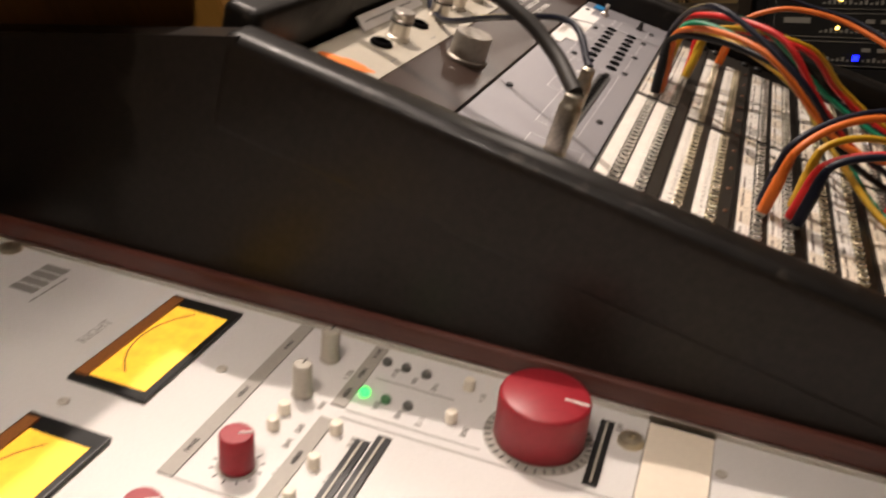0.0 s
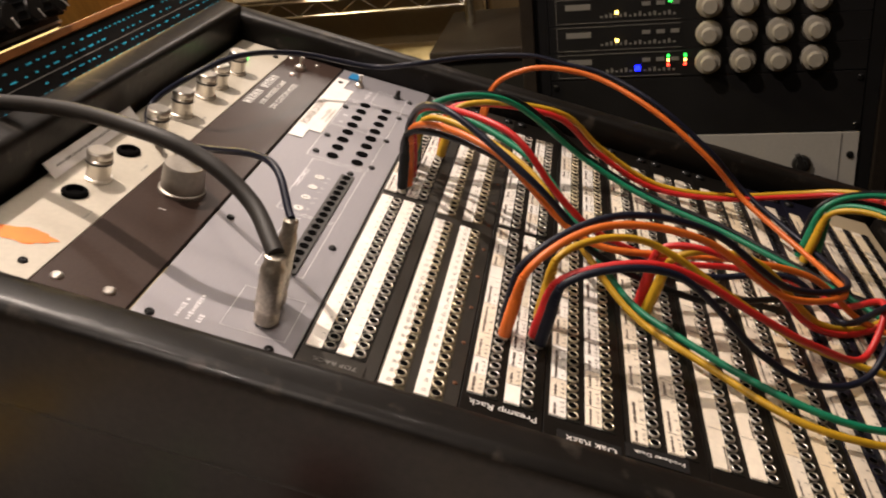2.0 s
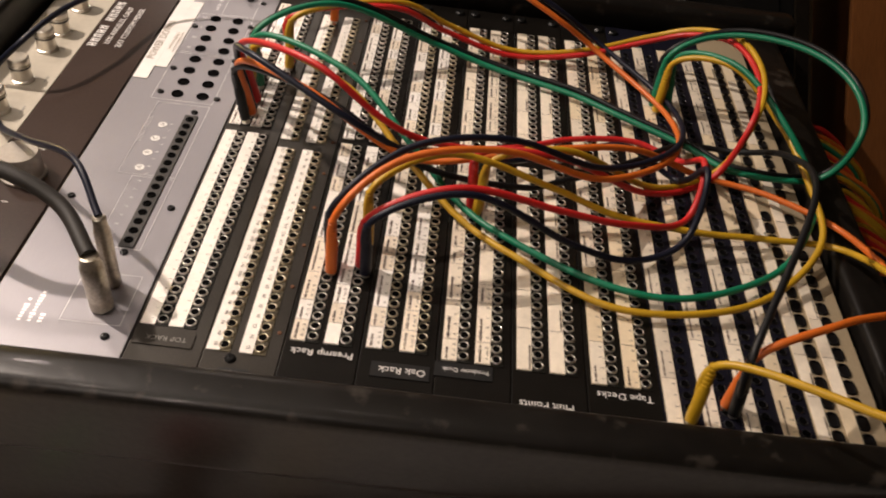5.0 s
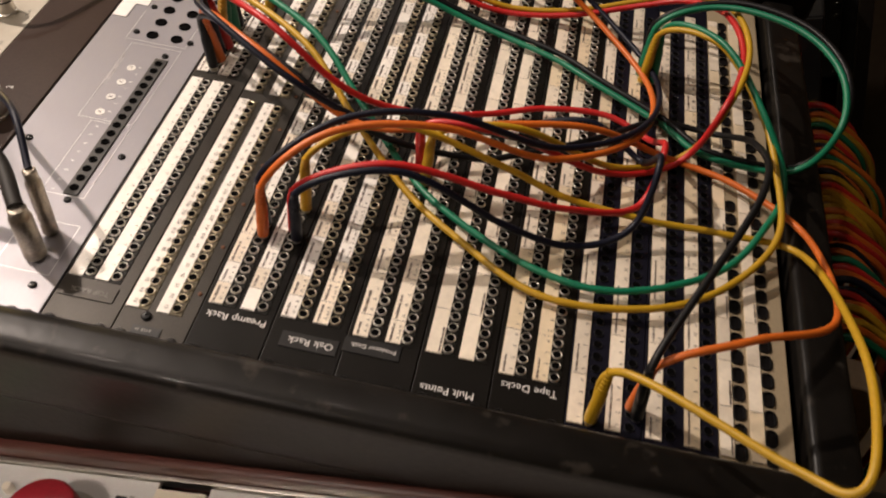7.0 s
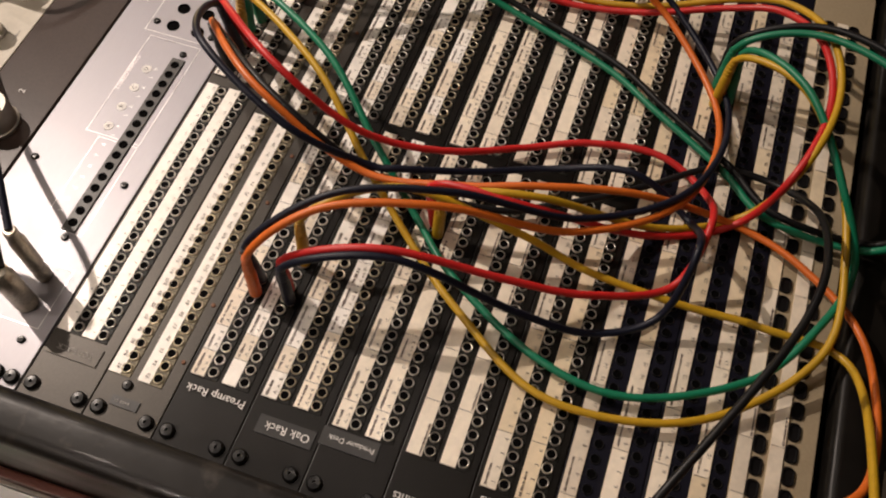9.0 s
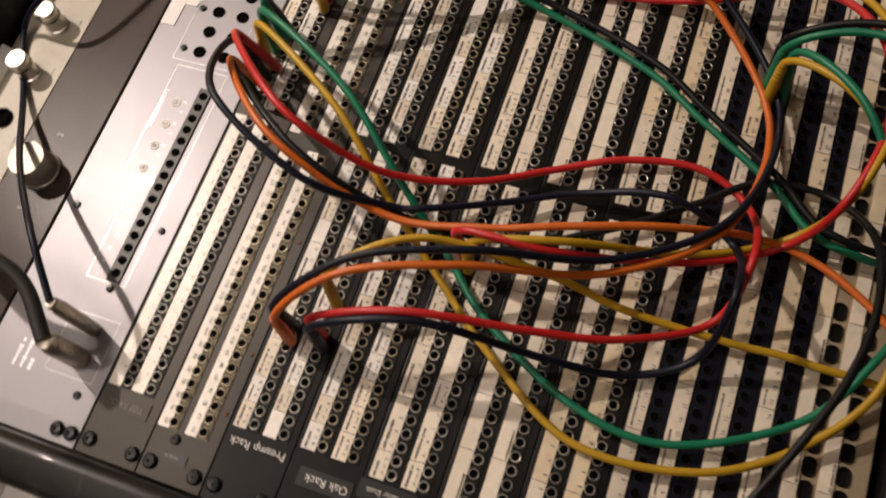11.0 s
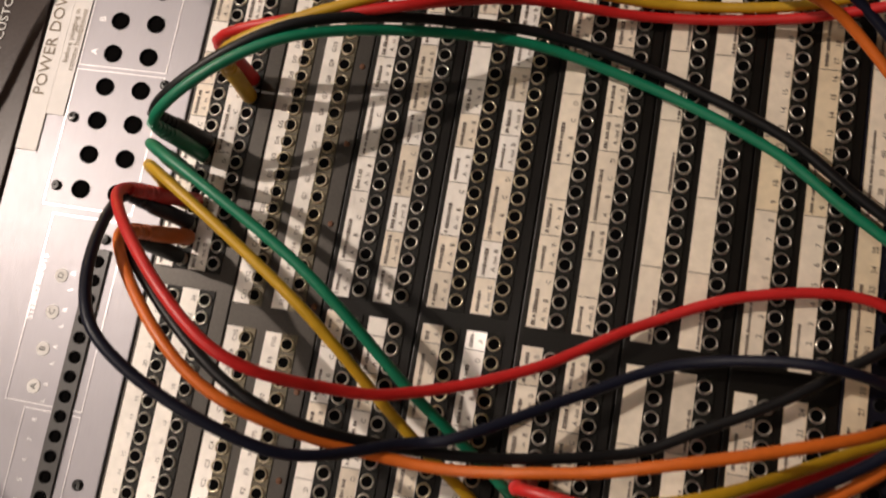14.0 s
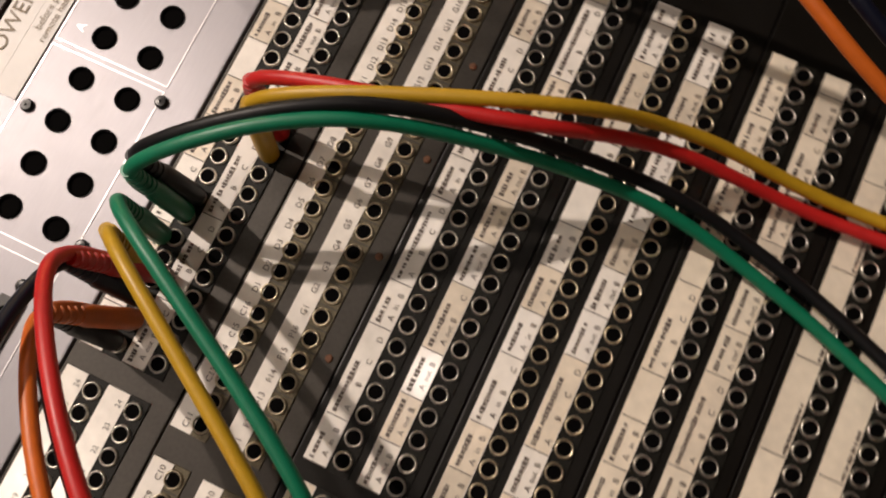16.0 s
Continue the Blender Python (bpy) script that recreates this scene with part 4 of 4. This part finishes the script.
for x, z in ((-0.083, -0.052), (-0.140, -0.082), (-0.40, -0.052), (-0.345, -0.082)):
    part("knob", chick, None, comp, at=Matrix.Translation((x, -0.0024, z)) @ RX @ Matrix.Rotation(0.4, 4, "Z"))
part("toggle_switch", lathe([(0.004, 0), (0.004, 0.003), (0.0016, 0.004), (0.0014, 0.012)], 10), ALU, comp, at=Matrix.Translation((-0.083, -0.0024, -0.097)) @ RX)
for x in (-0.0265, -0.4568):
    part("seam", box(x, x + 0.0007, -0.0028, -0.0023, -0.131, -0.002), INK, comp)
for x in (-0.011, -0.4716):
    for z in (-0.038, -0.095):
        part("screw", lathe([(0.0060, 0), (0.0055, 0.002), (0.002, 0.003)], 12), SCREW_BLACK, comp, at=Matrix.Translation((x, -0.0023, z)) @ RX)
post = thing("wooden_post", "upright orange-brown wooden cabinet side", "cabinet", m=RACK)
part("board", box(0.115, 0.205, 0.02, 0.42, -0.95, 0.62, 0.003), WOOD, post)
low = thing("power_unit", "black floor-standing power unit with two small red lights", "audio unit", m=RACK)
part("case", box(-0.112, -0.031, -0.172, -0.030, -0.95, -0.165, 0.004), BLACK_FACE, low)
part("face_plate", box(-0.110, -0.033, -0.1755, -0.1725, -0.60, -0.168, 0.001), BLACK_FACE, low)
for z in (-0.2193, -0.1793):
    part("light", box(-0.0790, -0.0640, -0.1785, -0.1758, z - 0.007, z + 0.007, 0.001), LED["red"], low, "small red light")

# ---- room ----


def shell(name, label, x0, x1, y0, y1, z0, z1, material):
    ob = new(name, mesh_of(name, box(x0, x1, y0, y1, z0, z1), material))
    return tagged(ob, label, name.split("_")[0], kind="structure")


shell("floor", "dark worn studio floor", -2.4, 2.6, -2.4, 2.9, -0.05, 0.0, FLOOR_MAT)
shell("ceiling", "pale painted ceiling", -2.4, 2.6, -2.4, 2.9, 2.6, 2.65, CEIL_MAT)
shell("wall_north", "warm plaster wall in lamp light", -2.4, 2.6, 2.9, 3.0, 0, 2.6, WALL)
shell("wall_south", "warm plaster wall", -2.4, 2.6, -2.5, -2.4, 0, 2.6, WALL)
shell("wall_west", "warm plaster wall", -2.5, -2.4, -2.5, 3.0, 0, 2.6, WALL)
shell("wall_east", "warm plaster wall", 2.6, 2.7, -2.5, 3.0, 0, 2.6, WALL)
shelf = new("wire_shelf")
shelf.matrix_world = Matrix.Translation((-0.67, 1.70, 0.0))
tagged(shelf, "chrome wire shelf with zigzag edge", "shelf")
for z in (0.45, 0.862, 1.28):
    for y in (0.0, 0.38):
        for dz in (0, 0.035):
            part("wire", tube([Vector((-0.75, y, z + dz)), Vector((0.55, y, z + dz))], 0.003, 8), CHROME_WIRE, shelf)
        zig = [Vector((-0.75 + k * 0.05, y, z + 0.035 * (k % 2))) for k in range(27)]
        part("wire", tube(zig, 0.002, 6), CHROME_WIRE, shelf)
    for k in range(26):
        part("wire", tube([Vector((-0.74 + k * 0.05, 0, z + 0.036)), Vector((-0.74 + k * 0.05, 0.38, z + 0.036))], 0.0018, 6), CHROME_WIRE, shelf)
for x in (-0.76, 0.56):
    for y in (0.0, 0.38):
        part("pole", tube([Vector((x, y, 0.0)), Vector((x, y, 1.9))], 0.0125, 12), CHROME_WIRE, shelf)
for x0, x1, h, z in ((-1.05, -0.55, 0.05, 0.900), (-0.50, -0.22, 0.034, 0.900), (-1.1, -0.2, 0.22, 0.488), (-1.0, -0.3, 0.16, 1.318)):
    ob = new("storage_box")
    tagged(ob, "pale storage box with lid on the wire shelf", "box", "boxes on the wire shelf")
    part("body", box(x0, x1, 1.73, 2.03, z, z + h * 0.8, 0.004), CARTON, ob)
    part("lid", box(x0 - 0.004, x1 + 0.004, 1.726, 2.034, z + h * 0.8 + 0.0005, z + h, 0.004), CARTON, ob)
lid = new("work_lamp_board", mesh_of("work_lamp_board", box(-1.75, -0.635, 1.30, 1.32, 0.0, 1.75, 0.004), CARTON))
tagged(lid, "pale yellow board in warm light behind the desk", "board")

# black block added so the gap between shelf and rack stays dark
dark = new("dark_gap_block")
tagged(dark, "black block added to darken the gap behind the desk", "cabinet")
part("body", box(-0.16, 0.16, 1.45, 1.85, 0.0, 0.795, 0.004), BLACK_FACE, dark)
part("top", box(-0.17, 0.17, 1.44, 1.86, 0.7955, 0.815, 0.004), SIDE, dark)

# ---- hanging spare cables ----
hang = thing("cable_hanger", "black bar for hanging spare cables beside the desk", "hanger")
part("bar", tube([Vector((0.512, 0.10, -0.072)), Vector((0.512, 0.47, -0.072))], 0.011, 14), BLACK_PLASTIC, hang, smooth=True)
for y in (0.12, 0.44):
    part("arm", box(0.4825, 0.515, y - 0.006, y + 0.006, -0.085, -0.068, 0.001), BLACK_PLASTIC, hang)
roll = thing("tape_roll", "cream roll of tape hung on the end of the cable hanger", "tape roll")
ring = lathe([(0.0127, 0), (0.0300, 0), (0.0310, 0.001), (0.0310, 0.024), (0.0300, 0.025), (0.0127, 0.025), (0.0127, 0)], 32, cap=False)
part("tape", ring, TAPE_CREAM, roll, at=Matrix.Translation((0.512, 0.140, -0.0737)) @ Matrix.Rotation(radians(90), 4, "X"))
order = ["yellow", "orange", "yellow", "red", "yellow", "orange", "red", "yellow", "navy", "orange", "red", "green", "orange", "navy", "yellow", "red", "orange", "red"]
for k in range(41):
    colour = order[k % len(order)] if k % 7 else rng.choice(order)
    y = 0.160 + k * 0.0067 + rng.uniform(-0.0012, 0.0012)
    j = [rng.uniform(-0.004, 0.004) for _ in range(8)]
    w = 0.062 + 0.014 * math.sin(k * 0.9) + j[7]
    pts = [(0.498 + j[0], y - 0.01, -0.42), (0.494 + j[1], y, -0.22), (0.4935, y + j[2], -0.09), (0.506, y + j[3] * 0.5, -0.052 + abs(j[4])), (0.530 + j[5], y - 0.004, -0.047 + abs(j[4])), (0.530 + w * 0.7, y - 0.009 + j[6], -0.085), (0.530 + w, y - 0.015, -0.20), (0.525 + w, y - 0.02, -0.42)]
    c = thing("hanging_cable", f"{colour} spare patch cable looped over the hanger", "cable", "spare cables on the hanger")
    part("cord", tube(spline(pts, 8), 0.0029, 9), CORD[colour], c, smooth=True)

# ---- patch cables in use ----


def plug(parent, base, top, colour, cordr=0.0024):
    a, b = Vector(base), Vector(top)
    d = (b - a).normalized()
    q = d.to_track_quat("Z", "Y").to_matrix().to_4x4()
    n = min(0.046, (b - a).length)
    prof = [(0.0021, -0.004), (0.0021, 0.0018), (0.0037, 0.0020), (0.0039, 0.004), (0.0038, n * 0.62), (0.0034, n * 0.66)]
    for k in range(5):
        z = n * (0.68 + 0.07 * k)
        prof += [(0.0033 - 0.00012 * k, z), (0.0033 - 0.00012 * k, z + n * 0.035), (0.0028 - 0.0001 * k, z + n * 0.04), (0.0028 - 0.0001 * k, z + n * 0.065)]
    prof.append((cordr, n * 1.05))
    p = part("plug", lathe(prof, 16), CORD[colour], parent, "moulded plug", smooth=True, at=Matrix.Translation(a) @ q)
    part("collar", lathe([(0.0030, 0.0000), (0.0030, 0.0021)], 12), NICKEL, p)


def patch_cable(colour, points, plugs=(True, True), radius=0.0024, label=""):
    pts = [Vector((x, y, (max(z, 0.021) if 0.435 < x < 0.497 else max(z, 0.0075)) if 0 < i < len(points) - 1 else z)) for i, (x, y, z) in enumerate(points)]
    c = thing("patch_cable", label or f"{colour} rubber patch cable plugged into the patch bays", "cable", "patch cables")
    path = spline(pts, 12)
    part("cord", tube(path, radius, 12), CORD[colour], c, smooth=True)
    if plugs[0]:
        plug(c, (pts[0].x, pts[0].y, 0.0012), path[10], colour)
    if plugs[1]:
        plug(c, (pts[-1].x, pts[-1].y, 0.0012), path[-11], colour)
    return c


patch_cable("green", [(0.0145, 0.3116, 0.0020), (0.0138, 0.3142, 0.0511), (0.0704, 0.3507, 0.0624), (0.1488, 0.3762, 0.0244), (0.2066, 0.3710, 0.0092), (0.2707, 0.3463, 0.0087), (0.3098, 0.3194, 0.0102), (0.3603, 0.2861, 0.0105), (0.3956, 0.2567, 0.0116), (0.4545, 0.2476, 0.0122), (0.4720, 0.2514, 0.0609), (0.4710, 0.2922, 0.0779), (0.4425, 0.3334, 0.0820), (0.3919, 0.3621, 0.0719), (0.3485, 0.3596, 0.0501), (0.3444, 0.3536, 0.0040)])
patch_cable("black", [(0.0155, 0.3186, 0.0040), (0.0118, 0.3192, 0.0491), (0.0734, 0.3567, 0.0633), (0.1518, 0.3820, 0.0244), (0.2095, 0.3778, 0.0093), (0.2736, 0.3530, 0.0098), (0.3127, 0.3261, 0.0103), (0.3632, 0.2919, 0.0106), (0.3985, 0.2625, 0.0117), (0.4575, 0.2535, 0.0122), (0.4749, 0.2573, 0.0619), (0.4740, 0.2981, 0.0789), (0.4455, 0.3404, 0.0830), (0.3949, 0.3689, 0.0729), (0.3475, 0.3664, 0.0482), (0.3453, 0.3623, 0.0040)])
patch_cable("green", [(0.0104, 0.3007, 0.0030), (0.0189, 0.2992, 0.0551), (0.0941, 0.2576, 0.0575), (0.1434, 0.2161, 0.0325), (0.1828, 0.1852, 0.0078), (0.2186, 0.1525, 0.0066), (0.2812, 0.1186, 0.0075), (0.3378, 0.1124, 0.0089), (0.4010, 0.1438, 0.0105), (0.4315, 0.1843, 0.0198), (0.4477, 0.2328, 0.0178), (0.4252, 0.2701, 0.0488), (0.3910, 0.3201, 0.0677), (0.3534, 0.3547, 0.0511), (0.3551, 0.3478, 0.0020)])
patch_cable("yellow", [(0.0114, 0.2868, 0.0040), (0.0198, 0.2901, 0.0522), (0.0930, 0.2447, 0.0546), (0.1423, 0.2013, 0.0295), (0.1858, 0.1664, 0.0077), (0.2276, 0.1324, 0.0068), (0.2873, 0.0975, 0.0076), (0.3549, 0.1018, 0.0095), (0.4050, 0.1311, 0.0103), (0.4388, 0.1754, 0.0150), (0.4389, 0.2328, 0.0296), (0.4252, 0.2820, 0.0429), (0.3900, 0.3221, 0.0647), (0.3505, 0.3489, 0.0490), (0.3464, 0.3450, 0.0040)])
patch_cable("red", [(0.0174, 0.2887, 0.0020), (0.0108, 0.2752, 0.0603), (0.0734, 0.2214, 0.0839), (0.1198, 0.2125, 0.0541), (0.1514, 0.2191, 0.0335), (0.1899, 0.2354, 0.0190), (0.2301, 0.2605, 0.0086), (0.2719, 0.2796, 0.0087), (0.3189, 0.2848, 0.0094), (0.3529, 0.2648, 0.0099), (0.3569, 0.2207, 0.0408), (0.3458, 0.1874, 0.0133), (0.2980, 0.1582, 0.0269), (0.2508, 0.1440, 0.0430), (0.1832, 0.1284, 0.0644), (0.1282, 0.1145, 0.0444), (0.1240, 0.1136, 0.0040)])
patch_cable("navy", [(0.0153, 0.2778, 0.0040), (0.0067, 0.2752, 0.0514), (0.0311, 0.2186, 0.0868), (0.0979, 0.1869, 0.0687), (0.1444, 0.1964, 0.0364), (0.1663, 0.2032, 0.0315), (0.2096, 0.2275, 0.0160), (0.2508, 0.2477, 0.0114), (0.3048, 0.2533, 0.0256), (0.3482, 0.2398, 0.0094), (0.3513, 0.1954, 0.0523), (0.3424, 0.1633, 0.0168), (0.3060, 0.1438, 0.0084), (0.2595, 0.1361, 0.0230), (0.1902, 0.1254, 0.0624), (0.1312, 0.1086, 0.0474), (0.1279, 0.1067, 0.0030)])
patch_cable("orange", [(0.0173, 0.2708, 0.0030), (0.0127, 0.2582, 0.0545), (0.0710, 0.2057, 0.0728), (0.1434, 0.1895, 0.0383), (0.2052, 0.1962, 0.0425), (0.2517, 0.2087, 0.0471), (0.3083, 0.2272, 0.0410), (0.3664, 0.2482, 0.0100), (0.4166, 0.2308, 0.0119), (0.4594, 0.1820, 0.0133), (0.4568, 0.0897, 0.0489), (0.4043, 0.0541, 0.0595), (0.3569, 0.0361, 0.0447), (0.3507, 0.0321, 0.0020)])
patch_cable("black", [(0.0143, 0.2608, 0.0040), (0.0116, 0.2591, 0.0495), (0.0849, 0.2048, 0.0668), (0.1543, 0.1943, 0.0285), (0.2263, 0.2058, 0.0110), (0.2587, 0.2213, 0.0092), (0.2920, 0.2406, 0.0097), (0.3210, 0.2617, 0.0089), (0.3566, 0.2860, 0.0103), (0.4004, 0.2840, 0.0119), (0.4211, 0.2399, 0.0434), (0.4081, 0.1547, 0.0734), (0.3529, 0.0362, 0.0526), (0.3546, 0.0267, 0.0040)])
patch_cable("orange", [(0.1060, 0.1047, 0.0030), (0.1082, 0.1096, 0.0484), (0.1457, 0.1369, 0.0749), (0.2085, 0.1606, 0.0732), (0.2802, 0.1900, 0.0388), (0.3396, 0.2398, 0.0304), (0.3513, 0.3263, 0.0112), (0.2998, 0.3981, 0.0197), (0.2529, 0.4061, 0.0470), (0.1989, 0.4217, 0.0682), (0.1495, 0.4447, 0.0754), (0.1100, 0.4476, 0.0736), (0.0807, 0.4477, 0.0637), (0.0575, 0.4459, 0.0406), (0.0559, 0.4315, 0.0040)])
patch_cable("yellow", [(0.1260, 0.1338, 0.0030), (0.1274, 0.1448, 0.0452), (0.1766, 0.1757, 0.0551), (0.2485, 0.1832, 0.0306), (0.2958, 0.1798, 0.0162), (0.3546, 0.1797, 0.0101), (0.4038, 0.1802, 0.0109), (0.4545, 0.1644, 0.0130), (0.4521, 0.0531, 0.0773), (0.4419, -0.0183, 0.0972), (0.4316, -0.0464, 0.0924), (0.4090, -0.0313, 0.0778), (0.3348, 0.0232, 0.0476), (0.3276, 0.0178, 0.0030)])
patch_cable("yellow", [(0.1976, 0.1812, 0.0030), (0.2033, 0.1845, 0.0473), (0.2558, 0.1970, 0.0538), (0.3274, 0.2285, 0.0088), (0.3796, 0.2543, 0.0111), (0.3999, 0.2688, 0.0569), (0.4114, 0.3205, 0.0657), (0.4007, 0.3688, 0.0670), (0.3753, 0.4066, 0.0511), (0.3428, 0.4201, 0.0330), (0.2814, 0.4084, 0.0166), (0.2213, 0.4066, 0.0097), (0.1638, 0.4017, 0.0285), (0.1155, 0.3797, 0.0560), (0.0381, 0.3499, 0.0479), (0.0317, 0.3433, 0.0030)])
patch_cable("red", [(0.1937, 0.1881, 0.0040), (0.1944, 0.1884, 0.0493), (0.2519, 0.1902, 0.0517), (0.3233, 0.2220, 0.0062), (0.3756, 0.2475, 0.0090), (0.3959, 0.2630, 0.0548), (0.4075, 0.3147, 0.0637), (0.3968, 0.3630, 0.0650), (0.3708, 0.4002, 0.0492), (0.3365, 0.4088, 0.0327), (0.2775, 0.4027, 0.0145), (0.2173, 0.4009, 0.0076), (0.1598, 0.3946, 0.0265), (0.1116, 0.3725, 0.0542), (0.0330, 0.3569, 0.0439), (0.0317, 0.3522, 0.0040)])
THICK = [(-0.0241, 0.0534, 0.0435), (-0.0480, 0.0803, 0.0536), (-0.0790, 0.0897, 0.0656), (-0.1185, 0.0949, 0.0693), (-0.1956, 0.1273, 0.0500), (-0.3210, 0.1463, 0.0110)]
THIN = [(-0.0240, 0.0743, 0.0546), (-0.0499, 0.1093, 0.0666), (-0.1037, 0.1565, 0.0395), (-0.1555, 0.2129, 0.0073), (-0.1854, 0.2655, 0.0070), (-0.1575, 0.2781, 0.0382), (-0.1371, 0.3255, 0.0463), (-0.1096, 0.3931, 0.0370), (-0.0518, 0.4194, 0.0354), (-0.0148, 0.4100, 0.0514), (0.0303, 0.4442, 0.0620), (0.0796, 0.4559, 0.0748), (0.1130, 0.4570, 0.0766), (0.1526, 0.4541, 0.0784), (0.2017, 0.4308, 0.0713), (0.2557, 0.4158, 0.0498), (0.3026, 0.4066, 0.0227), (0.3552, 0.3356, 0.0141), (0.3425, 0.2484, 0.0335), (0.2831, 0.1988, 0.0419), (0.2115, 0.1695, 0.0763), (0.1487, 0.1458, 0.0780), (0.1052, 0.1145, 0.0494), (0.1050, 0.1146, 0.0040)]
THICK_BASE, THIN_BASE = (-0.0226, 0.0526, 0.0008), (-0.0230, 0.0727, 0.0008)


def jack_plug(parent, base, top, r):
    a, b = Vector(base), Vector(top)
    q = (b - a).normalized().to_track_quat("Z", "Y").to_matrix().to_4x4()
    n = (b - a).length
    p = part("plug", lathe([(r * 0.72, 0), (r, 0.002), (r, n * 0.16), (r * 0.94, n * 0.18), (r * 0.94, n * 0.22), (r, n * 0.24), (r, n * 0.80), (r * 0.9, n * 0.84), (r * 0.82, n * 0.86), (r * 0.82, n * 0.98), (r * 0.6, n)], 20), COIL_METAL, parent, "scuffed nickel plug", smooth=True, at=Matrix.Translation(a) @ q)
    b2 = bmesh.new()
    for k in range(6):
        join(b2, box(r * 0.97, r * 1.015, -0.0006 * (1 + k % 2), 0.0008, n * (0.30 + 0.075 * k), n * (0.33 + 0.075 * k)), Matrix.Rotation(-1.4 + 0.25 * (k % 3), 4, "Z"))
        join(b2, box(r * 0.97, r * 1.015, -0.0006, 0.0010, n * (0.30 + 0.075 * k), n * (0.34 + 0.075 * k)), Matrix.Rotation(-0.9 + 0.2 * (k % 2), 4, "Z"))
    part("engraving", b2, INK_GREY, p)


thick = thing("instrument_cable", "thick charcoal cable with nickel plug in the headphone panel", "cable")
part("cord", tube(spline(THICK, 12), 0.0048, 14), CORD["charcoal"], thick, smooth=True)
jack_plug(thick, THICK_BASE, THICK[0], 0.0069)
thin = thing("headphone_cable", "thin navy cable from the headphone panel to a patch bay", "cable")
path = spline(THIN, 12)
part("cord", tube(path, 0.0023, 12), CORD["navy"], thin, smooth=True)
plug(thin, (THIN[-1][0], THIN[-1][1], 0.0012), path[-11], "navy")
jack_plug(thin, THIN_BASE, THIN[0], 0.0050)
